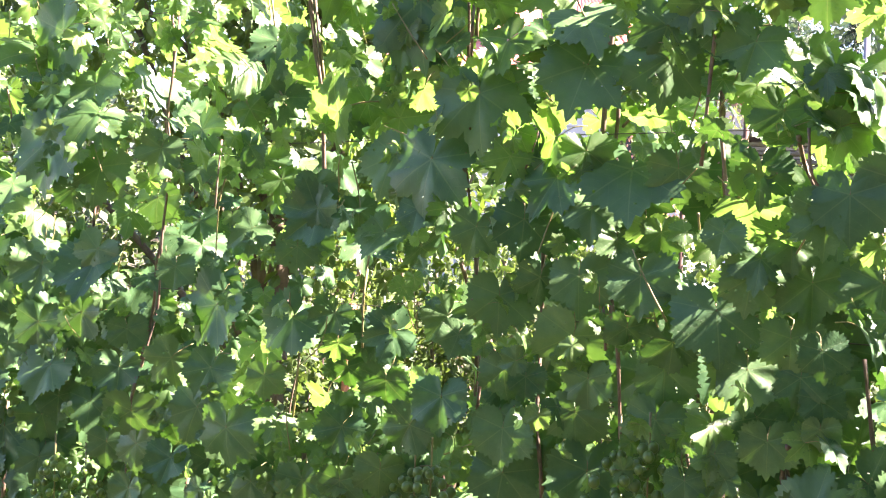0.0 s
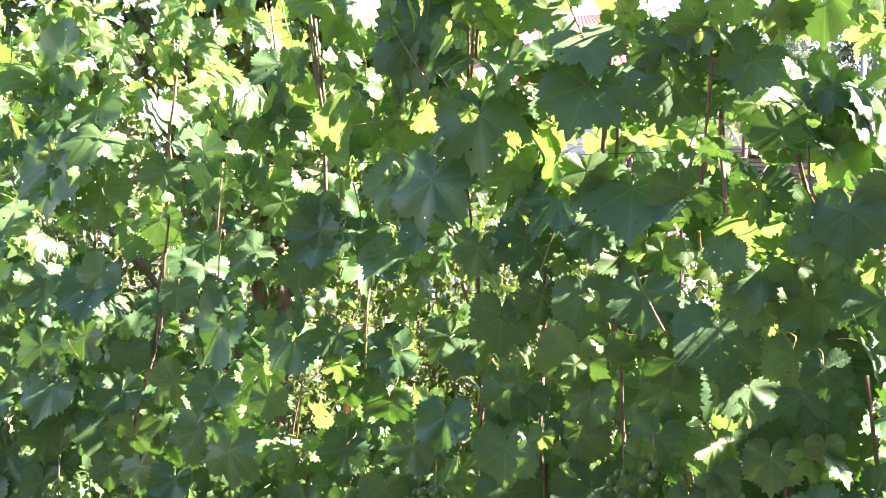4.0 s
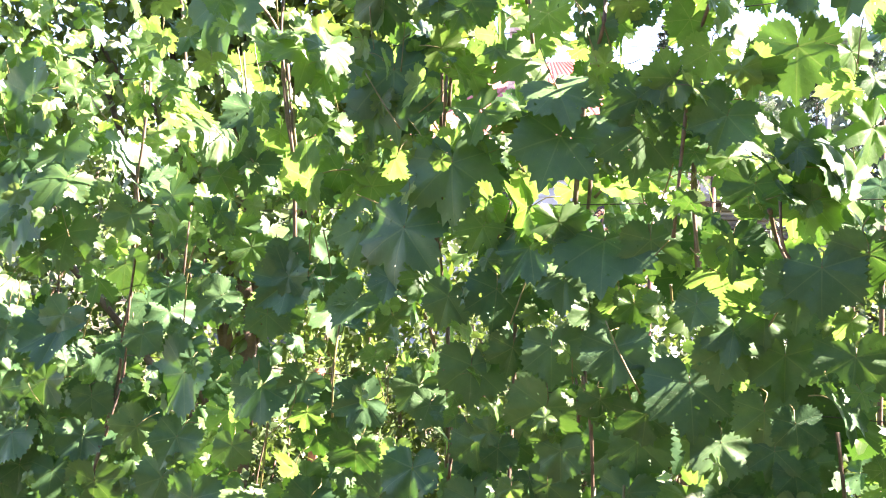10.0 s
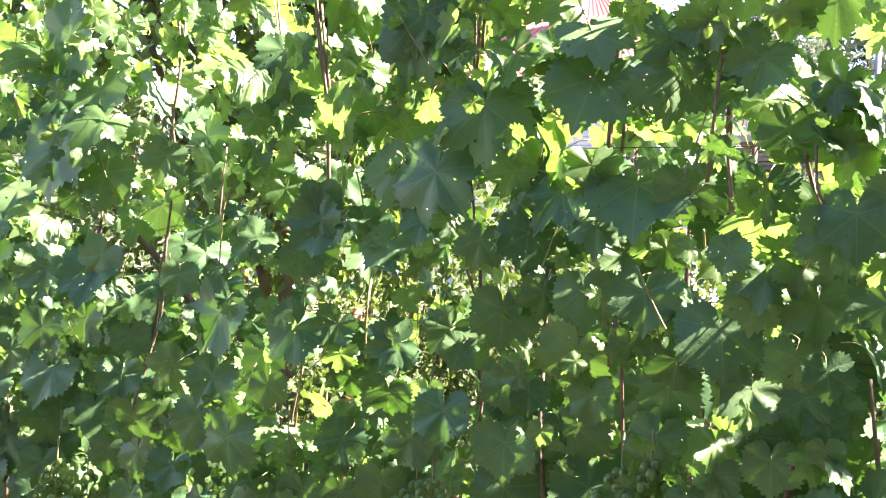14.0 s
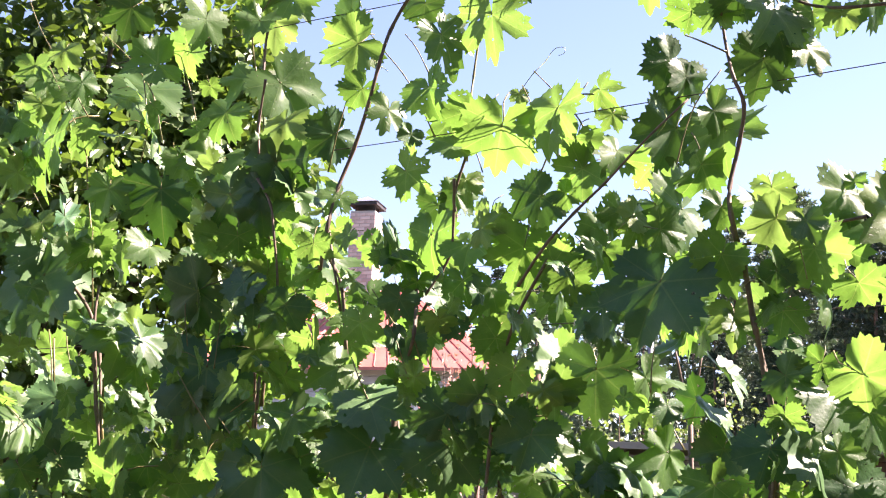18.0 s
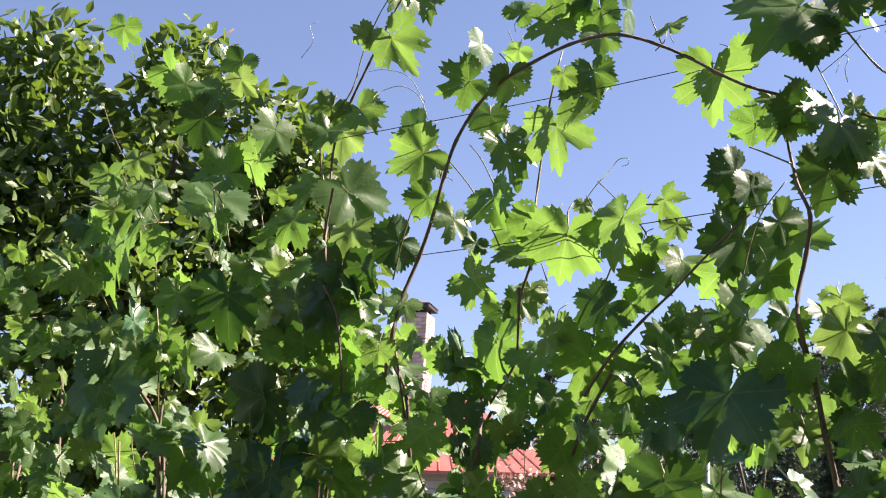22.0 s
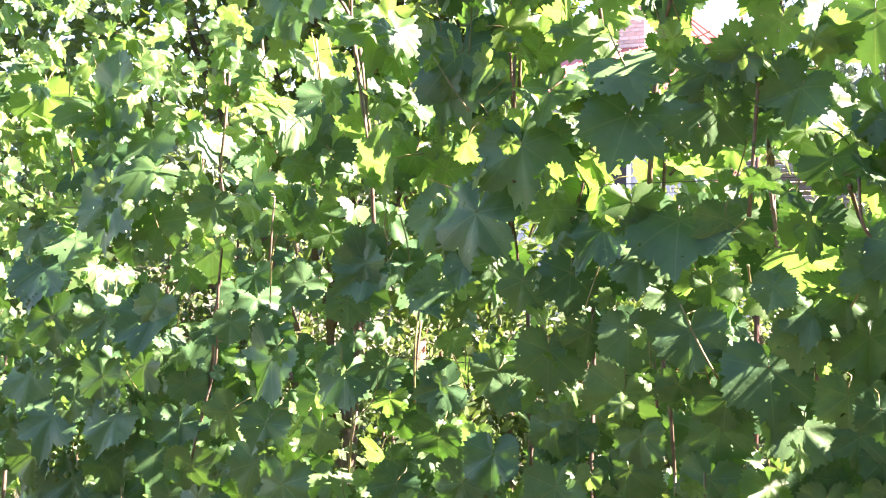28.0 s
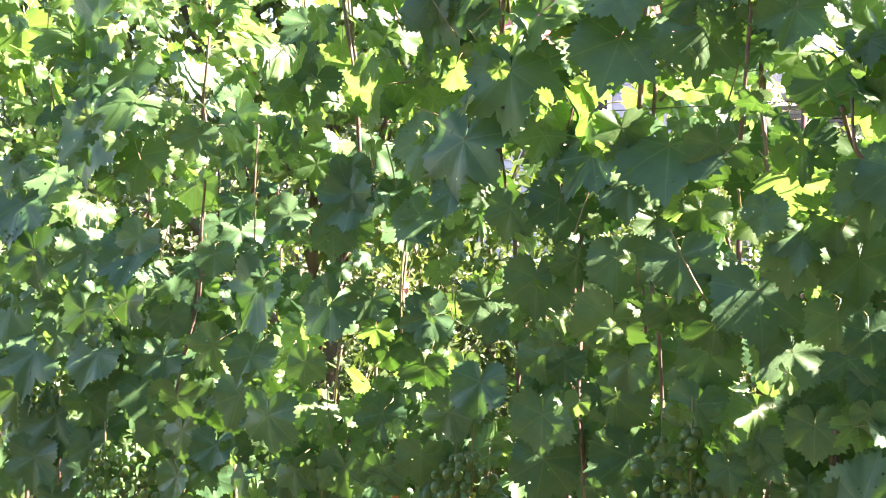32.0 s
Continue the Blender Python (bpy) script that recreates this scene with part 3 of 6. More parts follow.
cane(((0.976, 1.830, 2.521), (0.968, 1.820, 2.543), (0.972, 1.836, 2.580)), 0.96, 0.72, SHOOT, "shoot")
cane(((-0.034, 2.625, 1.540), (-0.043, 2.617, 1.700), (-0.061, 2.648, 1.781), (-0.075, 2.668, 1.863), (-0.083, 2.653, 1.932), (-0.110, 2.669, 1.979), (-0.161, 2.727, 2.034)), 3.9, 3)
cane(((-0.088, 2.664, 1.954), (-0.102, 2.659, 2.080), (-0.127, 2.695, 2.194), (-0.144, 2.718, 2.277), (-0.185, 2.727, 2.355), (-0.254, 2.773, 2.481)), 1.6, 0.78, SHOOT, "shoot")
cane(((0.211, 2.447, 1.552), (0.219, 2.426, 1.655), (0.217, 2.446, 1.738), (0.211, 2.460, 1.822), (0.201, 2.446, 1.914), (0.199, 2.443, 1.971)), 4.5, 4.2)
cane(((0.225, 2.412, 1.782), (0.227, 2.396, 1.853), (0.227, 2.414, 1.912), (0.226, 2.426, 2.008), (0.204, 2.420, 2.100), (0.190, 2.425, 2.149)), 3, 2.7)
cane(((0.349, 2.309, 1.852), (0.334, 2.306, 1.966), (0.314, 2.339, 2.017), (0.305, 2.355, 2.075)), 3, 3)
cane(((0.418, 2.296, 1.599), (0.423, 2.278, 1.751), (0.433, 2.289, 1.821), (0.446, 2.290, 1.893), (0.446, 2.269, 1.962)), 4.2, 3.6)
cane(((0.448, 2.249, 1.909), (0.471, 2.218, 1.962), (0.488, 2.225, 2.017), (0.497, 2.228, 2.070), (0.490, 2.211, 2.101), (0.506, 2.196, 2.169)), 2.7, 2.2)
cane(((0.451, 2.272, 1.908), (0.476, 2.239, 1.922), (0.509, 2.234, 1.946)), 2.3, 1.8)
cane(((0.531, 2.115, 1.574), (0.536, 2.097, 1.716), (0.546, 2.108, 1.811), (0.554, 2.113, 1.844), (0.562, 2.086, 1.888), (0.577, 2.070, 1.927), (0.613, 2.066, 1.998)), 2.5, 2.4)
cane(((0.863, 1.911, 1.585), (0.858, 1.900, 1.700), (0.864, 1.914, 1.750), (0.859, 1.928, 1.816), (0.840, 1.920, 1.887), (0.830, 1.924, 1.960), (0.825, 1.949, 2.015)), 3.9, 3.6)
cane(((0.968, 1.860, 2.020), (0.913, 1.884, 2.007), (0.886, 1.923, 1.995), (0.854, 1.956, 1.997), (0.806, 1.970, 1.987), (0.774, 1.988, 1.977)), 2.2, 1.8)
cane(((0.305, 2.379, 1.557), (0.322, 2.352, 1.618), (0.338, 2.358, 1.697)), 2, 1.8)
cane(((0.323, 2.365, 1.558), (0.334, 2.343, 1.627), (0.349, 2.350, 1.680)), 1.8, 1.6)
cane(((0.169, 2.477, 1.802), (0.190, 2.447, 1.773), (0.211, 2.450, 1.747)), 1.6, 1.3, SHOOT, "shoot")
cane(((0.022, 2.584, 2.446), (0.062, 2.541, 2.326), (0.079, 2.546, 2.240)), 1.2, 0.96, SHOOT, "shoot")
cane(((-0.334, 2.843, 2.355), (-0.264, 2.778, 2.238), (-0.208, 2.755, 2.147)), 1.3, 0.96, SHOOT, "shoot")
cane(((-0.332, 2.840, 2.203), (-0.277, 2.786, 2.149), (-0.242, 2.780, 2.094)), 1.1, 0.78, SHOOT, "shoot")
cane(((-0.034, 2.599, 2.380), (-0.015, 2.571, 2.276), (-0.026, 2.598, 2.214), (-0.034, 2.613, 2.176)), 1.2, 0.9, SHOOT, "shoot")
cane(((0.582, 2.176, 1.788), (0.596, 2.152, 1.844), (0.587, 2.177, 1.880)), 1.1, 0.84, SHOOT, "shoot")
cane(((0.896, 1.949, 1.633), (0.894, 1.936, 1.704), (0.907, 1.945, 1.756), (0.921, 1.945, 1.793)), 1.3, 1.1, SHOOT, "shoot")
cane(((0.884, 1.958, 1.776), (0.906, 1.928, 1.783), (0.935, 1.925, 1.814)), 1.4, 1.2, SHOOT, "shoot")
cane(((-0.261, 2.790, 1.715), (-0.273, 2.783, 1.862), (-0.301, 2.823, 2.040)), 3, 3)
cane(((-0.147, 2.707, 1.769), (-0.154, 2.697, 1.861), (-0.171, 2.728, 1.926)), 1.3, 1.2, SHOOT, "shoot")
cane(((-0.466, 2.914, 1.000), (-0.449, 2.886, 1.064), (-0.428, 2.890, 1.171), (-0.402, 2.881, 1.276), (-0.388, 2.849, 1.381), (-0.372, 2.834, 1.460), (-0.377, 2.860, 1.572), (-0.384, 2.863, 1.684)), 3.6, 3)
cane(((-0.038, 2.628, 1.690), (-0.047, 2.620, 1.760), (-0.066, 2.651, 1.884)), 3.3, 2.4)
cane(((-0.815, 3.193, 1.647), (-0.825, 3.185, 1.737), (-0.866, 3.233, 1.816)), 2.4, 1.8)
cane(((-0.370, 2.868, 1.753), (-0.371, 2.855, 1.839), (-0.383, 2.882, 1.911)), 2.7, 2.1)
cane(((0.353, 2.343, 1.070), (0.341, 2.338, 1.188), (0.342, 2.356, 1.259), (0.344, 2.364, 1.312), (0.340, 2.346, 1.488), (0.342, 2.339, 1.600)), 3.6, 3)
cane(((0.247, 2.482, 1.160), (0.246, 2.468, 1.278), (0.240, 2.491, 1.427)), 3.6, 3.3)
cane(((0.338, 2.354, 1.592), (0.341, 2.338, 1.651), (0.349, 2.350, 1.723)), 2, 1.8)
cane(((0.642, 2.010, 1.621), (0.642, 1.995, 1.568), (0.658, 2.003, 1.543)), 1.9, 1.8)
cane(((-0.107, 2.802, 0.984), (-0.107, 2.787, 1.094), (-0.090, 2.793, 1.207)), 2, 1.6)
cane(((0.032, 2.700, 1.212), (0.036, 2.682, 1.309), (0.043, 2.696, 1.392)), 2.4, 2.1)
cane(((0.671, 2.113, 1.134), (0.656, 2.109, 1.200)), 2.7, 2.4)
cane(((0.774, 2.063, 1.149), (0.758, 2.060, 1.222), (0.751, 2.084, 1.325)), 3, 2.7)
cane(((0.436, 2.284, 1.306), (0.438, 2.267, 1.392), (0.429, 2.292, 1.509), (0.441, 2.294, 1.655), (0.429, 2.282, 1.761)), 3, 2.7)
cane(((0.592, 2.170, 1.452), (0.575, 2.167, 1.553), (0.573, 2.188, 1.679), (0.559, 2.208, 1.839)), 2.7, 2.4)
cane(((0.457, 2.268, 1.360), (0.478, 2.238, 1.322), (0.504, 2.237, 1.290)), 1.3, 1.1, SHOOT, "shoot")
cane(((0.446, 2.276, 1.637), (0.468, 2.246, 1.664), (0.498, 2.242, 1.695)), 2.2, 1.8)
cane(((-0.725, 3.189, 0.910), (-0.729, 3.176, 0.964), (-0.758, 3.217, 1.131)), 2.7, 2.4)
cane(((-0.282, 2.867, 1.440), (-0.274, 2.847, 1.530), (-0.270, 2.862, 1.632)), 2.4, 2)
cane(((0.567, 2.250, 1.099), (0.549, 2.248, 1.195)), 2.7, 2.4)
cane(((0.210, 2.571, 1.013), (0.186, 2.574, 1.101)), 2.4, 2.4)
cane(((-0.537, 2.990, 1.773), (-0.538, 2.976, 1.830), (-0.549, 3.003, 1.905)), 1.2, 0.96, SHOOT, "shoot")

# leaves that stand out, vine by vine: kind, place, width in cm, heading, rise, spin
cane(((-0.349, 2.812, 1.868), (-0.354, 2.790, 1.746), (-0.365, 2.805, 1.672), (-0.358, 2.810, 1.585), (-0.368, 2.802, 1.432), (-0.377, 2.822, 1.298), (-0.399, 2.804, 1.189), (-0.442, 2.867, 1.065), (-0.446, 2.885, 0.899)), 2.7, 2.3)
cane(((-0.040, 2.546, 1.824), (-0.043, 2.581, 1.792), (-0.035, 2.563, 1.732), (-0.027, 2.579, 1.676)), 2.0, 1.7, SHOOT, "shoot")
cane(((-0.729, 3.078, 1.838), (-0.714, 3.055, 1.774), (-0.710, 3.075, 1.654)), 1.7, 1.4, SHOOT, "shoot")
cane(((-0.621, 2.971, 1.625), (-0.624, 2.977, 1.507)), 1.7, 1.4, SHOOT, "shoot")
cane(((-0.218, 2.690, 1.572), (-0.238, 2.706, 1.510), (-0.243, 2.709, 1.395)), 1.7, 1.4, SHOOT, "shoot")
cane(((0.021, 2.540, 1.583), (0.032, 2.549, 1.540), (0.039, 2.543, 1.497)), 1.4, 1.1, SHOOT, "shoot")
cane(((0.058, 2.522, 1.427), (0.053, 2.498, 1.353), (0.054, 2.499, 1.268)), 2.0, 1.7, SHOOT, "shoot")
cane(((0.211, 2.377, 1.831), (0.213, 2.388, 1.799), (0.216, 2.384, 1.734)), 2.4, 2.0)
cane(((0.235, 2.330, 1.369), (0.245, 2.344, 1.316), (0.252, 2.350, 1.273), (0.248, 2.358, 1.193)), 3.0, 2.5)
cane(((0.333, 2.293, 1.215), (0.341, 2.267, 1.145), (0.349, 2.284, 1.049)), 2.4, 2.0)
cane(((0.346, 2.294, 1.710), (0.335, 2.300, 1.662), (0.329, 2.325, 1.631), (0.330, 2.305, 1.572)), 2.2, 1.9)
cane(((0.428, 2.222, 1.514), (0.428, 2.235, 1.443), (0.433, 2.225, 1.380), (0.442, 2.201, 1.304), (0.454, 2.228, 1.180)), 3.0, 2.5)
cane(((0.558, 2.129, 1.684), (0.561, 2.138, 1.626), (0.569, 2.124, 1.545), (0.573, 2.095, 1.494), (0.590, 2.129, 1.442)), 3.0, 2.5)
cane(((0.641, 2.050, 1.613), (0.662, 2.083, 1.576), (0.669, 2.043, 1.539)), 3.0, 2.5)
cane(((0.647, 2.054, 1.213), (0.652, 2.093, 1.161), (0.642, 2.060, 1.118)), 3.8, 3.2)
cane(((0.460, 2.205, 1.378), (0.484, 2.195, 1.336), (0.506, 2.171, 1.297)), 2.4, 2.0)
cane(((0.425, 2.216, 1.362), (0.475, 2.185, 1.361), (0.526, 2.144, 1.365)), 1.1, 1.0, SHOOT, "shoot")
cane(((-0.064, 2.589, 1.245), (-0.071, 2.593, 1.144), (-0.085, 2.623, 1.078), (-0.098, 2.616, 0.957)), 2.0, 1.7, SHOOT, "shoot")
cane(((0.533, 2.131, 1.511), (0.538, 2.139, 1.485), (0.543, 2.143, 1.463)), 1.8, 1.5, SHOOT, "shoot")
cane(((0.565, 2.151, 1.500), (0.560, 2.134, 1.463)), 1.7, 1.4, SHOOT, "shoot")
cane(((0.206, 2.389, 1.929), (0.219, 2.399, 1.858), (0.218, 2.346, 1.788), (0.218, 2.384, 1.729)), 3.0, 2.5)
cane(((0.190, 2.368, 2.316), (0.185, 2.404, 2.258), (0.189, 2.363, 2.186)), 2.1, 1.8)
cane(((0.190, 2.390, 2.151), (0.214, 2.362, 2.103), (0.223, 2.357, 2.055), (0.236, 2.365, 1.965), (0.232, 2.364, 1.881)), 2.2, 1.9)
cane(((-0.072, 2.595, 1.990), (-0.071, 2.581, 1.927), (-0.063, 2.580, 1.858), (-0.034, 2.552, 1.692)), 2.5, 2.2)
cane(((0.443, 2.232, 1.968), (0.433, 2.163, 1.878), (0.427, 2.195, 1.831), (0.419, 2.208, 1.774)), 3.0, 2.5)
cane(((0.480, 2.154, 2.110), (0.486, 2.181, 2.057), (0.483, 2.190, 1.998), (0.447, 2.192, 1.934)), 2.2, 1.9)
cane(((0.309, 2.311, 2.053), (0.318, 2.276, 1.991), (0.333, 2.275, 1.921)), 2.2, 1.9)
cane(((0.546, 2.148, 1.852), (0.553, 2.127, 1.817), (0.558, 2.110, 1.784)), 2.2, 1.9)
cane(((0.838, 1.912, 1.890), (0.850, 1.913, 1.818), (0.853, 1.894, 1.759), (0.856, 1.899, 1.703), (0.845, 1.894, 1.625)), 3.3, 2.8)
cane(((0.347, 2.278, 1.698), (0.343, 2.287, 1.655), (0.328, 2.288, 1.621)), 2.4, 2.0)
cane(((-0.144, 2.633, 1.898), (-0.132, 2.618, 1.817)), 1.8, 1.5, SHOOT, "shoot")
cane(((0.857, 1.915, 1.682), (0.853, 1.905, 1.611), (0.860, 1.908, 1.556), (0.858, 1.890, 1.447), (0.869, 1.888, 1.324)), 3.3, 2.8)
cane(((0.769, 1.975, 1.658), (0.765, 1.952, 1.614), (0.777, 1.973, 1.564)), 2.4, 2.0)
cane(((0.169, 2.425, 1.573), (0.192, 2.410, 1.538), (0.205, 2.415, 1.494)), 2.0, 1.7, SHOOT, "shoot")
cane(((0.214, 2.387, 1.585), (0.226, 2.401, 1.504), (0.223, 2.385, 1.434)), 2.4, 2.0)
cane(((0.414, 2.245, 1.520), (0.419, 2.263, 1.452), (0.423, 2.193, 1.312)), 2.2, 1.9)
# old wood of each vine, from the ground up to its canes
wood = random.Random(17)
for vine, s in zip(vines, VINE_S):
    bm = bmesh.new()
    top = wood.uniform(0.95, 1.3)
    line = [at_row(s + wood.gauss(0, 0.012), -0.05 + wood.gauss(0, 0.012), top * k / 5 - (0.03 if k == 0 else 0)) for k in range(6)]
    tube(bm, smooth_line(line, 3), 0.0075, 0.0045, 7, 0.18)
    part("trunk", bm, CANE, vine, "thin brown woody stem")
# leaves that stand out
leaves((
    (0, -0.905, 3.150, 1.223, 11.8, -108, 31, -4),
    (0, -0.878, 3.114, 1.048, 11.5, -109, -3, 3),
    (0, -0.825, 3.090, 1.136, 14.3, -106, 40, 2),
    (0, -0.869, 3.132, 1.471, 15.4, -109, 37, -2),
    (0, -0.868, 3.110, 1.554, 9.0, -107, 22, 22),
    (3, -0.891, 3.156, 1.771, 10.4, -117, -8, 0),
    (3, -0.872, 3.145, 1.864, 12.9, -82, -16, 9),
    (0, -0.814, 3.060, 0.910, 11.8, -104, 12, 5),
    (0, -0.772, 3.077, 1.001, 14.9, -98, 17, -1),
    (0, -0.756, 3.040, 1.187, 8.0, -91, 15, 8),
    (0, -0.823, 3.083, 1.363, 13.5, -109, 1, -5),
    (0, -0.769, 3.079, 1.532, 10.3, -96, 44, 8),
))
leaves((
    (0, -0.773, 3.059, 1.662, 6.4, -92, 33, -1),
    (0, -0.668, 3.005, 0.951, 9.0, -91, 16, 6),
    (0, -0.670, 2.982, 1.242, 11.4, -110, 5, 6),
    (0, -0.695, 2.987, 1.386, 9.5, -115, 7, -5),
    (1, -0.699, 3.006, 1.475, 9.0, -41, 42, 58),
    (0, -0.654, 2.991, 1.723, 9.5, -89, 18, 19),
    (1, -0.698, 3.025, 1.813, 17.2, -19, 60, 40),
    (0, -0.620, 2.977, 1.088, 8.1, -90, 14, 0),
    (0, -0.633, 2.957, 1.156, 11.9, -110, 37, 14),
    (0, -0.564, 2.937, 1.270, 10.2, -115, 0, 12),
    (0, -0.658, 2.961, 1.367, 10.6, -96, 20, 7),
    (1, -0.643, 2.945, 1.407, 5.7, -38, 48, 3),
))
leaves((
    (0, -0.587, 2.923, 1.524, 7.0, -98, -10, 6),
    (0, -0.641, 2.944, 1.627, 17.2, -124, 15, -3),
    (0, -0.625, 2.954, 1.850, 16.1, -120, 4, 61),
    (0, -0.536, 2.926, 1.088, 8.9, -90, 23, 3),
    (0, -0.512, 2.847, 1.379, 13.1, -116, 36, -1),
    (0, -0.522, 2.900, 1.571, 11.8, -109, 12, 10),
    (1, -0.517, 2.859, 1.678, 12.8, -75, 49, 41),
    (0, -0.548, 2.935, 1.741, 12.6, -124, 31, -22),
    (0, -0.420, 2.808, 0.939, 7.4, -119, 11, 6),
    (0, -0.473, 2.831, 1.025, 7.5, -91, 3, 4),
    (0, -0.446, 2.811, 1.177, 8.4, -90, 20, -1),
    (0, -0.444, 2.848, 1.249, 7.3, -87, 11, -4),
))
leaves((
    (1, -0.476, 2.841, 1.344, 5.3, -41, 49, 6),
    (0, -0.504, 2.838, 1.406, 9.0, -105, 11, 30),
    (1, -0.437, 2.830, 1.479, 7.8, -67, 34, 15),
    (0, -0.399, 2.775, 1.035, 8.6, -121, 6, 2),
    (0, -0.410, 2.774, 1.098, 10.8, -99, -11, 7),
    (1, -0.343, 2.792, 1.140, 4.9, -75, 41, 23),
    (0, -0.329, 2.749, 1.207, 8.8, -89, 0, 41),
    (0, -0.382, 2.814, 1.511, 9.0, -113, -2, 8),
    (3, -0.385, 2.758, 1.544, 4.0, -84, -7, 1),
    (0, -0.355, 2.726, 1.605, 7.8, -89, 7, 17),
    (1, -0.389, 2.804, 1.736, 9.1, -44, 37, 13),
    (3, -0.289, 2.814, 2.802, 6.6, -100, -24, 15),
))
leaves((
    (0, -0.266, 2.734, 0.960, 5.6, -114, 23, 15),
    (0, -0.318, 2.720, 1.022, 7.9, -101, 27, 9),
    (0, -0.269, 2.714, 1.120, 11.1, -109, 9, 19),
    (1, -0.256, 2.687, 1.293, 5.2, -43, 26, 16),
    (0, -0.314, 2.697, 1.384, 6.5, -92, 14, 4),
    (0, -0.279, 2.725, 1.567, 6.2, -99, 20, -3),
    (0, -0.284, 2.749, 1.643, 8.3, -121, 15, -44),
    (3, -0.265, 2.707, 1.821, 11.2, -138, -32, 0),
    (3, -0.212, 2.756, 2.301, 16.6, -145, 8, 22),
    (0, -0.193, 2.606, 1.104, 11.5, -120, 4, -1),
    (0, -0.233, 2.647, 1.205, 8.8, -104, 17, 24),
    (0, -0.226, 2.655, 1.319, 13.1, -125, 16, 29),
))
leaves((
    (0, -0.176, 2.642, 1.347, 5.3, -90, 14, -8),
    (0, -0.228, 2.698, 1.367, 7.8, -101, 12, 28),
    (1, -0.208, 2.674, 1.510, 3.9, -99, 43, 13),
    (0, -0.179, 2.670, 1.612, 7.1, -121, 6, 15),
    (1, -0.178, 2.633, 1.751, 12.2, -36, 43, -13),
    (2, -0.236, 2.688, 1.762, 6.6, -118, -9, 19),
    (2, -0.201, 2.630, 1.880, 5.1, -81, -18, 6),
    (0, -0.178, 2.657, 2.012, 18.9, -128, 23, 5),
    (0, -0.181, 2.688, 2.069, 14.7, -61, 17, 3),
    (3, -0.126, 2.694, 2.627, 7.9, -54, -16, 34),
    (3, -0.169, 2.758, 2.683, 9.1, -135, -24, -32),
    (0, -0.150, 2.631, 1.003, 8.0, -112, 11, -1),
))
leaves((
    (1, -0.100, 2.575, 1.125, 6.8, -61, 50, 32),
    (0, -0.126, 2.596, 1.202, 6.5, -100, 4, 1),
    (0, -0.163, 2.631, 1.461, 7.5, -90, 21, 53),
    (3, -0.110, 2.612, 1.550, 6.7, -83, 12, 1),
    (0, -0.109, 2.598, 1.695, 8.1, -96, 0, 18),
    (0, -0.122, 2.590, 1.792, 9.3, -101, 30, -3),
    (3, -0.049, 2.660, 2.070, 8.5, -115, 22, -15),
    (3, -0.087, 2.644, 2.075, 7.4, -113, -5, 6),
    (3, -0.073, 2.589, 2.166, 7.7, -94, 15, 10),
    (3, -0.029, 2.658, 2.383, 12.0, -83, 35, 5),
    (0, -0.077, 2.642, 2.536, 9.1, -69, -30, 53),
    (3, -0.048, 2.624, 2.587, 7.9, -77, 18, 17),
))
leaves((
    (0, -0.044, 2.528, 1.033, 8.1, -102, 2, -5),
    (1, -0.023, 2.527, 1.136, 6.1, -56, 34, -15),
    (3, -0.011, 2.548, 1.169, 7.9, -153, -14, 14),
    (0, -0.073, 2.549, 1.311, 9.9, -107, 16, 42),
    (1, -0.015, 2.511, 1.395, 4.6, -29, 42, -2),
    (0, -0.068, 2.543, 1.434, 7.0, -91, 14, -1),
    (0, -0.029, 2.492, 1.491, 9.6, -108, 11, 50),
    (0, -0.035, 2.509, 1.540, 6.9, -101, 1, -3),
    (1, -0.013, 2.526, 1.893, 10.7, -53, 49, 27),
    (2, -0.002, 2.549, 1.917, 6.6, -97, -31, -57),
    (3, -0.086, 2.556, 2.050, 6.4, -64, -27, -6),
    (3, 0.010, 2.560, 2.059, 7.1, -54, 34, 61),
))
leaves((
    (0, 0.019, 2.575, 2.169, 13.2, -98, -1, -5),
    (3, -0.008, 2.560, 2.397, 9.3, -64, 20, 70),
    (2, -0.009, 2.614, 2.615, 5.9, -112, -26, -30),
    (0, -0.015, 2.635, 2.662, 6.6, -102, -8, 23),
    (0, 0.028, 2.447, 1.053, 7.3, -106, -7, 1),
    (2, 0.062, 2.488, 1.085, 5.7, -138, -6, -3),
    (0, 0.025, 2.484, 1.136, 7.5, -93, 8, 25),
    (3, 0.011, 2.502, 1.274, 5.6, -79, -27, 3),
    (0, 0.004, 2.509, 1.324, 6.7, -91, 6, 25),
    (3, 0.023, 2.490, 1.392, 4.5, -162, -25, 10),
    (1, 0.008, 2.524, 1.502, 5.3, -34, 41, 17),
    (3, -0.001, 2.502, 1.664, 11.5, -142, 0, 59),
))
leaves((
    (3, 0.012, 2.520, 1.842, 5.0, -81, 3, 40),
    (1, 0.017, 2.506, 1.891, 9.2, -52, 36, -28),
    (1, 0.096, 2.494, 2.195, 8.1, -29, 51, 46),
    (3, 0.122, 2.535, 2.309, 8.4, -113, 23, 25),
    (2, 0.090, 2.543, 2.359, 3.7, -95, -36, -21),
    (3, 0.043, 2.548, 2.434, 8.8, -129, -9, 59),
    (3, 0.076, 2.476, 2.458, 8.1, -53, -1, 9),
    (0, 0.095, 2.426, 1.079, 7.5, -89, -4, 2),
    (0, 0.142, 2.382, 1.161, 7.9, -112, -2, 29),
    (0, 0.099, 2.433, 1.224, 8.1, -109, -20, 10),
    (0, 0.111, 2.412, 1.307, 7.9, -87, 13, 74),
    (0, 0.086, 2.456, 1.466, 8.1, -109, 44, 28),
))
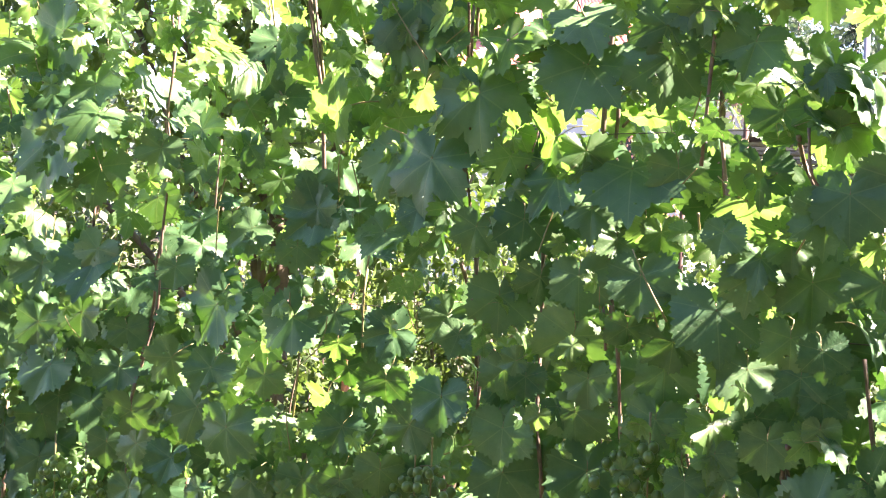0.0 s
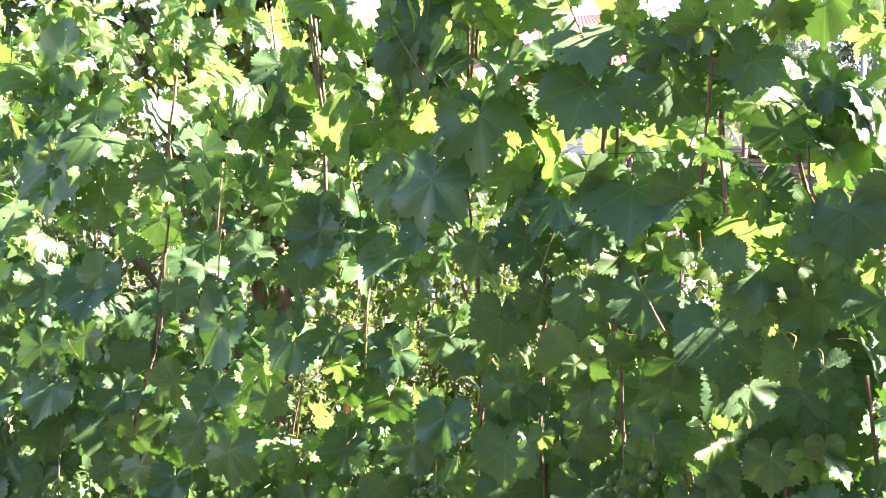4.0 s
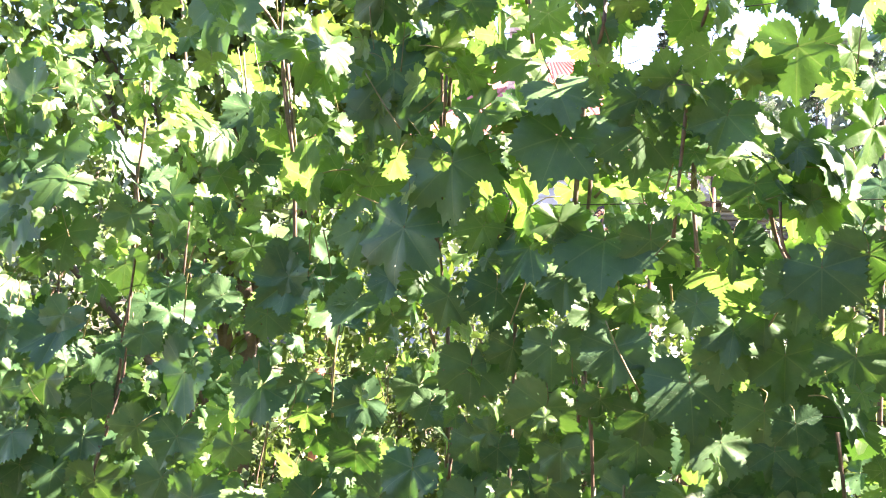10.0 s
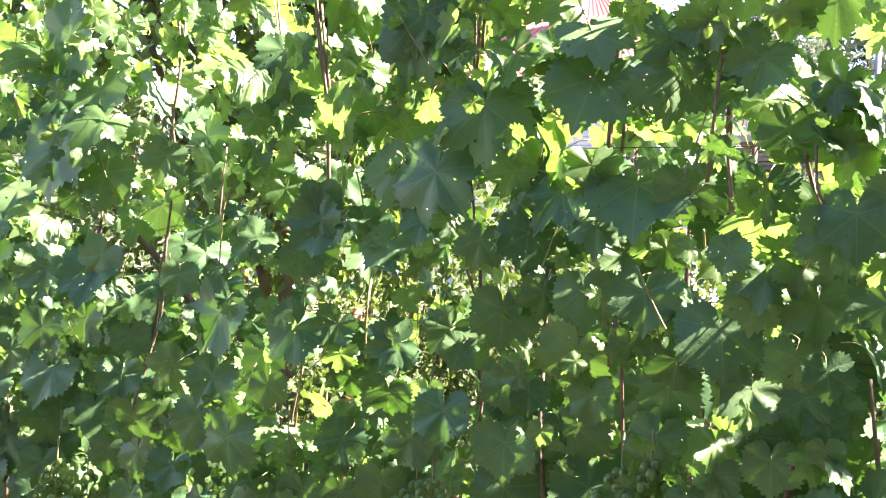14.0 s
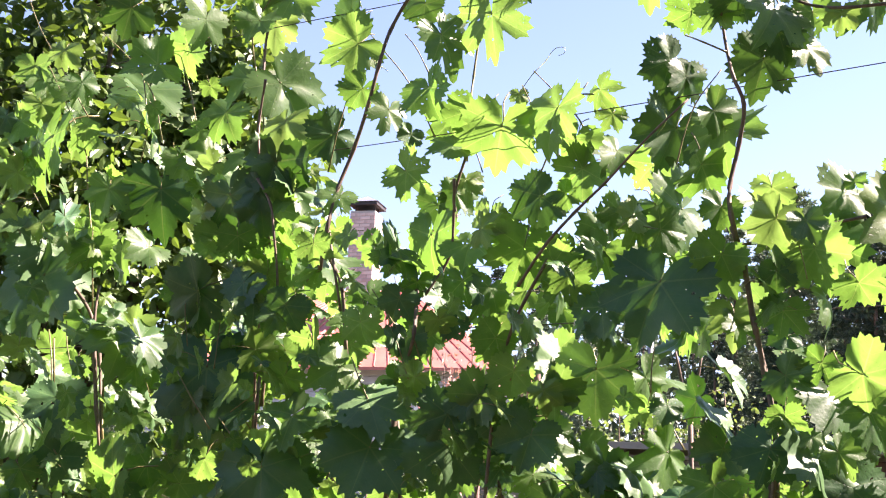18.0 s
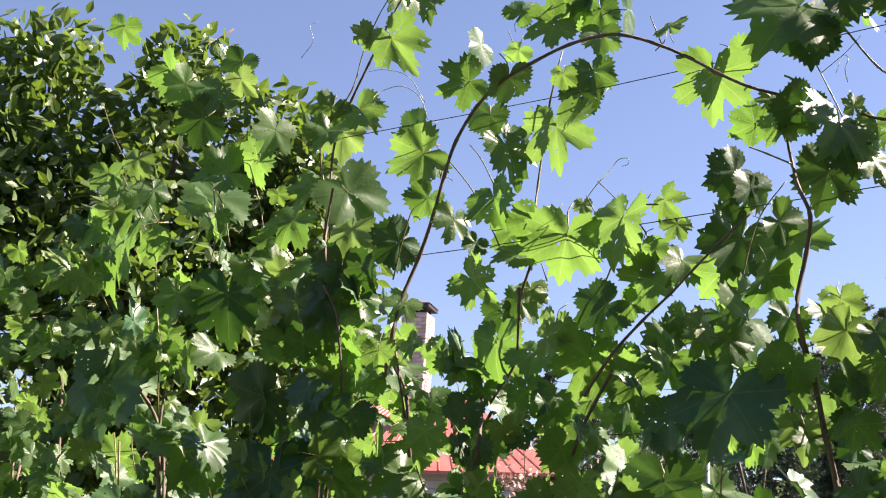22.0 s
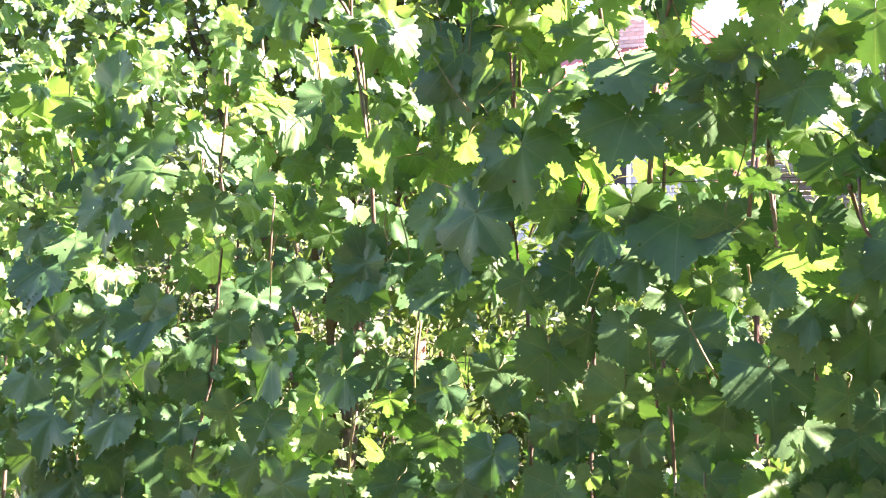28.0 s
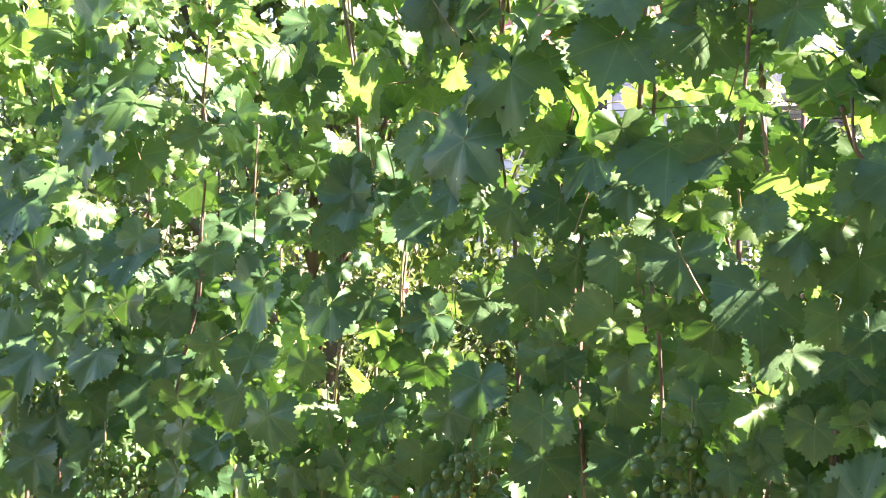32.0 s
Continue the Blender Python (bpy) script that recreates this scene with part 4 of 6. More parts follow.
leaves((
    (0, 0.143, 2.373, 1.504, 6.1, -107, 33, 3),
    (0, 0.101, 2.433, 1.591, 10.7, -117, 22, 15),
    (3, 0.144, 2.398, 1.695, 6.1, -105, -17, 26),
    (0, 0.109, 2.441, 1.795, 9.1, -99, 19, 4),
    (0, 0.134, 2.421, 1.840, 15.6, -112, 18, -6),
    (0, 0.110, 2.402, 1.959, 10.6, -112, -19, 58),
    (0, 0.147, 2.427, 2.129, 10.6, -125, -12, -6),
    (3, 0.158, 2.477, 2.356, 8.6, -103, 38, 29),
    (2, 0.198, 2.474, 2.465, 8.0, -104, -17, 2),
    (2, 0.174, 2.432, 2.492, 6.8, -83, -15, 22),
    (1, 0.235, 2.329, 1.132, 3.7, -66, 41, 3),
    (0, 0.175, 2.398, 1.170, 7.5, -93, 16, 47),
))
leaves((
    (0, 0.191, 2.348, 1.214, 8.6, -116, 21, -2),
    (3, 0.165, 2.381, 1.237, 5.1, -117, 9, -1),
    (0, 0.214, 2.362, 1.310, 5.7, -84, 19, 21),
    (0, 0.196, 2.394, 1.337, 7.3, -90, 7, 38),
    (1, 0.192, 2.341, 1.507, 6.6, -53, 28, 34),
    (0, 0.162, 2.358, 1.583, 13.5, -123, 19, 7),
    (0, 0.194, 2.387, 1.771, 5.4, -116, 23, 16),
    (0, 0.182, 2.367, 1.972, 7.4, -123, 27, 31),
    (3, 0.211, 2.398, 2.024, 4.8, -123, -25, 2),
    (3, 0.248, 2.453, 2.067, 7.5, -131, 4, 25),
    (3, 0.252, 2.375, 2.133, 7.4, -72, 30, 41),
    (2, 0.236, 2.438, 2.180, 3.4, -99, -3, 76),
))
leaves((
    (0, 0.218, 2.395, 2.184, 10.9, -117, -23, 13),
    (2, 0.228, 2.387, 2.253, 7.8, -119, 22, 7),
    (3, 0.215, 2.435, 2.337, 12.0, -82, 11, -37),
    (3, 0.171, 2.405, 2.435, 6.7, -94, 31, 23),
    (3, 0.224, 2.434, 2.496, 7.7, -111, 16, -38),
    (2, 0.224, 2.378, 2.616, 4.6, -101, -37, 61),
    (1, 0.274, 2.416, 2.731, 6.3, -55, 28, 23),
    (0, 0.288, 2.284, 1.112, 9.3, -89, 15, 10),
    (0, 0.285, 2.274, 1.181, 8.6, -110, 14, 0),
    (0, 0.260, 2.317, 1.186, 4.3, -116, 7, 0),
    (0, 0.284, 2.282, 1.267, 7.4, -116, -7, -2),
    (0, 0.274, 2.308, 1.378, 9.2, -93, 10, 1),
))
leaves((
    (0, 0.235, 2.317, 1.480, 7.1, -100, 6, 15),
    (0, 0.305, 2.274, 1.494, 9.0, -87, 15, 5),
    (3, 0.282, 2.285, 1.587, 6.3, -95, 14, 26),
    (3, 0.291, 2.269, 1.624, 5.8, -122, -19, 36),
    (0, 0.232, 2.315, 1.683, 13.6, -108, 24, -7),
    (3, 0.273, 2.289, 1.762, 9.1, -120, 33, 52),
    (3, 0.255, 2.297, 1.819, 5.7, -100, -20, 29),
    (3, 0.294, 2.306, 1.878, 8.7, -157, -5, -3),
    (0, 0.250, 2.298, 1.928, 6.6, -101, -6, 21),
    (3, 0.285, 2.280, 2.024, 5.3, -94, -22, -3),
    (3, 0.300, 2.396, 2.048, 7.3, -50, 34, -8),
    (3, 0.323, 2.359, 2.068, 5.9, -134, -34, 4),
))
leaves((
    (3, 0.322, 2.308, 2.111, 5.4, -85, 20, 33),
    (0, 0.309, 2.367, 2.232, 8.0, -68, -14, 45),
    (3, 0.336, 2.322, 2.377, 9.2, -84, -13, 56),
    (0, 0.323, 2.362, 2.444, 6.4, -126, -3, 76),
    (3, 0.267, 2.361, 2.607, 9.3, -112, -12, -30),
    (3, 0.308, 2.388, 2.716, 8.2, -76, 20, -32),
    (2, 0.373, 2.365, 2.799, 5.4, -160, 2, -22),
    (0, 0.408, 2.230, 1.131, 11.2, -90, 15, 3),
    (1, 0.321, 2.274, 1.197, 4.6, -52, 24, 17),
    (0, 0.388, 2.239, 1.215, 8.3, -106, 2, -2),
    (0, 0.316, 2.265, 1.261, 5.1, -91, 11, 1),
    (0, 0.404, 2.230, 1.266, 7.0, -117, 7, 0),
))
leaves((
    (0, 0.379, 2.220, 1.328, 9.8, -104, -11, 13),
    (1, 0.408, 2.227, 1.335, 2.9, -53, 43, 1),
    (0, 0.332, 2.269, 1.409, 6.8, -89, -6, 8),
    (0, 0.385, 2.231, 1.415, 8.3, -104, 19, -3),
    (0, 0.398, 2.213, 1.513, 7.5, -101, 36, 0),
    (0, 0.350, 2.255, 1.558, 10.2, -122, 27, 28),
    (3, 0.387, 2.216, 1.595, 7.6, -94, 22, -1),
    (3, 0.344, 2.255, 1.616, 8.2, -139, -5, 71),
    (2, 0.344, 2.240, 1.660, 5.3, -103, -19, -43),
    (0, 0.381, 2.189, 1.714, 11.8, -92, 30, 19),
    (0, 0.375, 2.192, 1.779, 9.6, -96, 46, -19),
    (3, 0.334, 2.262, 1.834, 7.9, -73, 27, 61),
))
leaves((
    (3, 0.361, 2.232, 1.899, 6.5, -126, -13, 2),
    (3, 0.412, 2.277, 2.015, 7.0, -70, 31, 27),
    (0, 0.424, 2.250, 2.204, 3.8, -76, 2, 18),
    (3, 0.387, 2.261, 2.245, 6.2, -67, 6, 13),
    (3, 0.345, 2.282, 2.284, 5.7, -106, 0, 33),
    (3, 0.400, 2.283, 2.500, 7.9, -84, -25, 59),
    (0, 0.418, 2.280, 2.570, 6.2, -39, 8, 50),
    (2, 0.401, 2.319, 2.855, 3.9, -133, -11, 58),
    (1, 0.459, 2.159, 1.189, 3.0, -70, 23, 11),
    (1, 0.474, 2.163, 1.221, 4.0, -36, 48, 6),
    (0, 0.449, 2.173, 1.347, 5.5, -94, -4, 3),
    (0, 0.460, 2.142, 1.422, 8.5, -105, 18, -1),
))
leaves((
    (0, 0.436, 2.214, 1.468, 5.2, -95, 27, 1),
    (0, 0.492, 2.177, 1.482, 5.8, -87, 2, -2),
    (3, 0.470, 2.183, 1.490, 5.5, -71, -21, 3),
    (0, 0.450, 2.192, 1.570, 12.9, -109, 44, -4),
    (3, 0.471, 2.186, 1.651, 6.4, -84, -55, 22),
    (3, 0.449, 2.168, 1.679, 5.1, -104, -22, 1),
    (0, 0.425, 2.180, 1.872, 5.3, -110, 7, -3),
    (0, 0.412, 2.190, 1.931, 5.3, -90, 5, 17),
    (3, 0.441, 2.216, 1.963, 5.3, -85, 7, 11),
    (1, 0.409, 2.210, 2.008, 8.4, -38, 31, 63),
    (3, 0.462, 2.236, 2.041, 10.7, -147, 6, 3),
    (0, 0.473, 2.263, 2.097, 6.1, -125, -14, 2),
))
leaves((
    (3, 0.501, 2.257, 2.117, 6.0, -74, 13, 16),
    (2, 0.508, 2.216, 2.129, 4.8, -99, 31, -4),
    (3, 0.417, 2.228, 2.137, 7.3, -131, -12, -43),
    (3, 0.490, 2.255, 2.237, 8.5, -104, -12, -5),
    (3, 0.511, 2.217, 2.241, 6.8, -129, -5, 25),
    (3, 0.444, 2.219, 2.273, 7.7, -142, 13, -22),
    (3, 0.459, 2.212, 2.360, 9.3, -69, 15, -31),
    (0, 0.436, 2.255, 2.429, 6.0, -114, -8, 7),
    (0, 0.457, 2.204, 2.475, 7.2, -59, -39, -21),
    (3, 0.474, 2.226, 2.539, 4.3, -79, -56, 19),
    (3, 0.470, 2.198, 2.591, 5.2, -113, 1, -143),
    (0, 0.523, 2.097, 1.151, 5.4, -100, 18, -3),
))
leaves((
    (1, 0.554, 2.111, 1.165, 5.1, -35, 38, -3),
    (0, 0.489, 2.146, 1.224, 7.9, -109, 14, 9),
    (1, 0.558, 2.101, 1.227, 6.6, -70, 36, 14),
    (0, 0.504, 2.171, 1.290, 7.9, -106, 11, 0),
    (0, 0.510, 2.152, 1.331, 7.1, -94, 1, 54),
    (1, 0.517, 2.129, 1.401, 5.5, -66, 36, 51),
    (1, 0.528, 2.161, 1.420, 2.8, -49, 42, -2),
    (3, 0.555, 2.128, 1.465, 4.6, -73, 24, 61),
    (0, 0.507, 2.148, 1.571, 7.7, -97, 1, -5),
    (3, 0.539, 2.087, 1.621, 4.7, -110, 19, -4),
    (0, 0.482, 2.129, 1.719, 10.2, -88, 13, 6),
    (1, 0.571, 2.111, 1.723, 5.5, -83, 45, 70),
))
leaves((
    (0, 0.534, 2.142, 1.725, 7.8, -100, -5, -8),
    (0, 0.480, 2.124, 1.762, 8.7, -98, 3, 17),
    (0, 0.560, 2.102, 1.764, 7.4, -105, 12, 2),
    (0, 0.510, 2.115, 1.789, 6.3, -109, 22, 0),
    (3, 0.541, 2.106, 1.870, 5.7, -87, -11, 31),
    (0, 0.492, 2.168, 1.899, 4.5, -109, 9, 31),
    (3, 0.534, 2.130, 1.945, 6.0, -78, 21, 30),
    (3, 0.498, 2.149, 1.956, 5.5, -122, -8, -7),
    (3, 0.513, 2.178, 2.020, 7.5, -124, 40, 1),
    (3, 0.582, 2.154, 2.021, 7.0, -124, -37, -8),
    (2, 0.535, 2.151, 2.057, 6.3, -144, -21, 24),
    (3, 0.550, 2.158, 2.198, 10.9, -109, -24, 12),
))
leaves((
    (2, 0.585, 2.205, 2.271, 2.8, -88, 2, -2),
    (3, 0.534, 2.189, 2.393, 11.2, -128, 0, -5),
    (2, 0.533, 2.143, 2.461, 3.8, -115, -21, 6),
    (0, 0.574, 2.200, 2.465, 6.4, -81, -16, 10),
    (3, 0.588, 2.172, 2.488, 6.6, -94, 4, -13),
    (3, 0.600, 2.175, 2.556, 6.1, -97, 13, 2),
    (3, 0.523, 2.175, 2.571, 7.4, -98, -5, 62),
    (3, 0.599, 2.171, 2.601, 6.0, -89, -15, -24),
    (3, 0.553, 2.184, 2.606, 6.2, -112, -20, 28),
    (3, 0.570, 2.183, 2.625, 6.6, -125, 17, 17),
    (2, 0.602, 2.185, 2.659, 2.7, -132, -15, 6),
    (3, 0.619, 2.078, 1.133, 5.4, -89, 40, -1),
))
leaves((
    (0, 0.573, 2.082, 1.158, 3.6, -103, 15, 24),
    (0, 0.559, 2.086, 1.191, 5.6, -97, 17, 11),
    (0, 0.623, 2.066, 1.214, 6.9, -103, 10, 0),
    (0, 0.613, 2.086, 1.242, 6.3, -100, 14, -34),
    (1, 0.568, 2.085, 1.306, 6.9, -39, 30, -9),
    (0, 0.594, 2.072, 1.306, 8.4, -90, 24, 5),
    (0, 0.642, 2.047, 1.352, 7.5, -96, 4, -1),
    (0, 0.550, 2.071, 1.382, 10.2, -99, 21, -5),
    (3, 0.627, 2.091, 1.382, 5.8, -161, 6, 36),
    (0, 0.590, 2.058, 1.429, 7.4, -96, 7, 7),
    (0, 0.601, 2.056, 1.454, 6.9, -98, 40, 10),
    (0, 0.637, 2.045, 1.475, 6.3, -91, 19, 1),
))
leaves((
    (0, 0.553, 2.064, 1.486, 5.0, -103, 25, 11),
    (3, 0.620, 2.035, 1.489, 6.0, -111, -51, 72),
    (3, 0.588, 2.083, 1.528, 9.6, -100, -22, -66),
    (0, 0.599, 2.069, 1.571, 7.5, -109, 3, 0),
    (0, 0.626, 2.067, 1.647, 7.8, -107, 10, 11),
    (1, 0.601, 2.113, 1.684, 6.4, -105, 41, 14),
    (0, 0.585, 2.064, 1.735, 7.9, -93, 15, 18),
    (3, 0.562, 2.075, 1.821, 5.9, -112, -14, 11),
    (1, 0.628, 2.087, 1.838, 9.6, -57, 31, 38),
    (1, 0.587, 2.101, 1.895, 6.7, -48, 42, 39),
    (1, 0.620, 2.078, 1.941, 5.2, -45, 34, 0),
    (0, 0.654, 2.116, 2.001, 6.7, -105, -5, 14),
))
leaves((
    (3, 0.577, 2.104, 2.002, 9.2, -93, -14, 13),
    (0, 0.609, 2.142, 2.091, 7.9, -105, 3, 55),
    (3, 0.640, 2.124, 2.095, 4.0, -118, 0, -64),
    (3, 0.662, 2.107, 2.128, 7.1, -112, -14, 49),
    (3, 0.650, 2.106, 2.174, 7.1, -123, -14, 31),
    (3, 0.621, 2.098, 2.215, 10.4, -150, 15, 16),
    (2, 0.686, 2.105, 2.253, 5.4, -153, 1, -34),
    (0, 0.620, 2.078, 2.551, 7.3, -35, -9, -117),
    (0, 0.685, 2.040, 1.173, 3.7, -105, 28, 12),
    (1, 0.685, 2.006, 1.222, 5.0, -38, 47, 1),
    (0, 0.678, 2.025, 1.239, 4.4, -107, -4, 0),
    (0, 0.681, 2.036, 1.275, 5.4, -97, 23, -7),
))
leaves((
    (0, 0.657, 2.047, 1.301, 6.2, -108, 16, 3),
    (0, 0.664, 1.988, 1.344, 5.8, -92, 12, -6),
    (1, 0.710, 1.962, 1.371, 7.0, -45, 37, 15),
    (0, 0.667, 2.048, 1.425, 8.2, -94, 3, 0),
    (0, 0.664, 1.993, 1.515, 8.1, -92, 16, 3),
    (0, 0.686, 1.976, 1.538, 8.9, -116, 18, -3),
    (3, 0.683, 2.008, 1.622, 7.0, -106, -7, 11),
    (3, 0.719, 2.015, 1.626, 8.7, -49, 40, -60),
    (3, 0.672, 2.045, 1.652, 9.2, -124, 15, 7),
    (1, 0.702, 2.000, 1.662, 7.0, -43, 39, -34),
    (0, 0.658, 2.000, 1.689, 5.2, -100, 42, 0),
    (1, 0.707, 2.005, 1.693, 7.3, -54, 46, -30),
))
leaves((
    (3, 0.673, 2.010, 1.694, 7.1, -79, 15, 3),
    (3, 0.647, 2.031, 1.715, 6.9, -80, 18, -17),
    (3, 0.731, 2.011, 1.778, 5.0, -113, -51, 7),
    (3, 0.728, 2.011, 1.815, 6.0, -66, 5, -47),
    (0, 0.670, 2.049, 1.827, 10.2, -116, 6, 0),
    (0, 0.670, 2.022, 1.909, 7.3, -127, 22, 43),
    (3, 0.676, 2.044, 1.991, 6.9, -123, 0, 31),
    (3, 0.694, 2.065, 2.012, 9.2, -64, 28, 63),
    (2, 0.714, 2.012, 2.022, 5.2, -91, -2, -29),
    (3, 0.707, 2.067, 2.058, 6.1, -68, -5, 11),
    (3, 0.758, 2.068, 2.132, 7.2, -125, -18, 53),
    (3, 0.712, 2.101, 2.158, 6.9, -82, 29, 33),
))
leaves((
    (2, 0.710, 2.117, 2.221, 4.2, -96, -7, 27),
    (3, 0.744, 2.045, 2.439, 10.5, -122, -18, 9),
    (2, 0.677, 2.049, 2.513, 4.5, -136, 25, 181),
    (3, 0.804, 1.960, 1.353, 7.3, -96, -9, -1),
    (0, 0.735, 1.985, 1.430, 8.9, -102, 13, 6),
    (3, 0.794, 1.965, 1.463, 4.3, -120, -9, 3),
    (0, 0.794, 1.910, 1.491, 4.8, -117, -7, 9),
    (1, 0.769, 1.956, 1.493, 4.8, -49, 40, 34),
    (1, 0.778, 1.951, 1.527, 5.1, -39, 32, 1),
    (1, 0.820, 1.943, 1.529, 5.6, -62, 45, 7),
    (0, 0.736, 1.957, 1.558, 8.3, -112, -19, -2),
    (0, 0.798, 1.914, 1.606, 5.6, -96, 19, 58),
))
leaves((
    (3, 0.795, 1.942, 1.615, 8.8, -75, 12, 38),
    (3, 0.782, 1.910, 1.675, 6.8, -107, 12, 56),
    (3, 0.752, 1.998, 1.718, 7.2, -61, 10, 68),
    (0, 0.799, 1.922, 1.721, 6.5, -92, 12, 25),
    (1, 0.792, 1.935, 1.759, 7.1, -45, 44, -42),
    (0, 0.748, 1.985, 1.777, 4.0, -88, 23, 16),
    (1, 0.812, 1.953, 1.822, 7.0, -44, 42, 4),
    (0, 0.729, 1.961, 1.936, 13.0, -122, 23, 19),
    (3, 0.800, 1.925, 1.971, 6.5, -102, -3, 26),
    (3, 0.793, 2.024, 1.990, 5.4, -117, -2, -2),
    (0, 0.778, 2.039, 1.999, 5.7, -68, 23, 21),
    (3, 0.812, 1.953, 2.043, 5.6, -88, 7, 13),
))
leaves((
    (3, 0.775, 2.004, 2.050, 10.2, -58, 6, 65),
    (3, 0.792, 1.972, 2.106, 7.9, -54, -29, -4),
    (3, 0.835, 1.998, 2.173, 10.1, -134, 41, -11),
    (0, 0.785, 2.052, 2.184, 10.3, -86, -5, 23),
    (3, 0.815, 1.984, 2.190, 6.3, -80, -3, -60),
    (3, 0.791, 2.027, 2.255, 6.5, -67, 0, -3),
    (0, 0.766, 2.024, 2.276, 7.4, -76, -3, 60),
    (3, 0.812, 1.955, 2.329, 5.5, -107, 6, 34),
    (3, 0.783, 1.987, 2.337, 5.4, -97, -29, 55),
    (2, 0.820, 2.011, 2.392, 4.1, -96, 19, 27),
    (3, 0.782, 2.047, 2.475, 6.0, -102, -43, -58),
    (0, 0.832, 1.887, 1.357, 4.2, -122, 11, -1),
))
leaves((
    (0, 0.875, 1.874, 1.389, 9.3, -119, 29, 0),
    (3, 0.834, 1.927, 1.390, 3.8, -128, 7, 0),
    (3, 0.905, 1.893, 1.438, 5.3, -129, 21, 15),
    (1, 0.848, 1.867, 1.445, 6.0, -42, 39, 0),
    (1, 0.825, 1.922, 1.447, 9.3, -62, 43, 21),
    (1, 0.841, 1.922, 1.468, 5.5, -52, 43, -14),
    (3, 0.855, 1.882, 1.474, 4.6, -97, 26, 23),
    (3, 0.890, 1.885, 1.496, 6.8, -103, 6, 0),
    (0, 0.836, 1.911, 1.507, 5.0, -90, 1, 0),
    (3, 0.822, 1.912, 1.553, 4.6, -107, 24, 19),
    (3, 0.852, 1.890, 1.564, 5.8, -120, -4, -14),
    (0, 0.807, 1.901, 1.592, 7.5, -97, 37, 0),
))
leaves((
    (1, 0.874, 1.875, 1.600, 4.3, -29, 36, 23),
    (1, 0.898, 1.894, 1.605, 6.0, -44, 31, -1),
    (3, 0.839, 1.901, 1.618, 7.2, -54, -47, 1),
    (3, 0.841, 1.900, 1.625, 4.8, -114, 7, -3),
    (3, 0.887, 1.885, 1.660, 4.4, -117, -1, -19),
    (3, 0.868, 1.903, 1.674, 4.6, -137, 0, -3),
    (0, 0.839, 1.874, 1.721, 7.3, -101, 27, 22),
    (0, 0.869, 1.892, 1.814, 5.6, -127, -2, -52),
    (3, 0.825, 1.933, 1.883, 4.8, -82, 31, 9),
    (3, 0.864, 1.883, 1.894, 5.8, -120, -29, 11),
    (1, 0.845, 1.890, 1.928, 6.0, -37, 44, 22),
    (0, 0.859, 1.890, 1.946, 4.3, -108, -5, 0),
))
leaves((
    (1, 0.850, 1.895, 1.989, 6.1, -67, 42, -1),
    (2, 0.847, 1.862, 2.008, 6.6, -86, -16, 20),
    (1, 0.870, 1.942, 2.014, 6.3, -48, 40, 30),
    (2, 0.898, 1.963, 2.038, 5.1, -108, 4, -38),
    (1, 0.848, 1.923, 2.047, 5.3, -42, 31, 30),
    (2, 0.872, 1.927, 2.068, 5.2, -119, -15, -2),
    (0, 0.873, 1.947, 2.258, 8.7, -91, -7, 9),
    (2, 0.928, 1.926, 2.273, 6.3, -76, 21, -13),
    (0, 0.881, 1.917, 2.288, 6.7, -95, -2, -18),
    (3, 0.869, 1.901, 2.311, 10.4, -68, 25, 35),
    (0, 0.831, 1.928, 2.347, 7.4, -77, -32, 17),
    (2, 0.901, 1.920, 2.347, 3.3, -81, -10, 164),
))
leaves((
    (1, 0.837, 1.946, 2.388, 5.0, -54, 44, 5),
    (0, 0.855, 1.946, 2.471, 7.4, -108, -5, 0),
    (3, 0.839, 1.950, 2.512, 14.4, -92, 31, 41),
    (1, 0.930, 1.947, 2.524, 6.6, -37, 36, 38),
    (0, 0.894, 1.922, 2.526, 6.9, -94, 11, -22),
    (2, 0.870, 1.910, 2.583, 5.2, -129, -7, -31),
    (3, 0.884, 1.917, 2.619, 6.6, -136, -34, -82),
    (1, 0.852, 1.956, 2.634, 6.7, -33, 36, 179),
    (1, 0.903, 1.883, 1.353, 7.0, -69, 34, 0),
    (3, 0.921, 1.851, 1.394, 5.4, -89, 3, -5),
    (0, 0.912, 1.847, 1.448, 4.7, -92, 18, -3),
    (3, 0.893, 1.852, 1.480, 5.8, -107, 9, -20),
))
leaves((
    (1, 0.922, 1.873, 1.532, 5.4, -77, 34, -6),
    (3, 0.881, 1.838, 1.546, 4.2, -114, 2, 23),
    (1, 0.901, 1.860, 1.610, 8.7, -75, 32, -1),
    (0, 0.925, 1.845, 1.679, 8.6, -91, 12, 3),
    (1, 0.898, 1.864, 1.718, 10.7, -67, 33, 2),
    (3, 0.908, 1.837, 1.719, 4.9, -99, 17, -34),
    (3, 0.947, 1.830, 1.768, 7.5, -90, 10, -25),
    (3, 0.923, 1.872, 1.791, 9.0, -79, 34, -19),
    (3, 0.925, 1.805, 1.809, 8.3, -120, -28, -55),
    (3, 0.906, 1.869, 1.830, 4.9, -100, -14, 23),
    (1, 0.917, 1.871, 1.911, 6.1, -42, 24, -22),
    (3, 0.926, 1.808, 1.921, 5.6, -112, -31, -30),
))
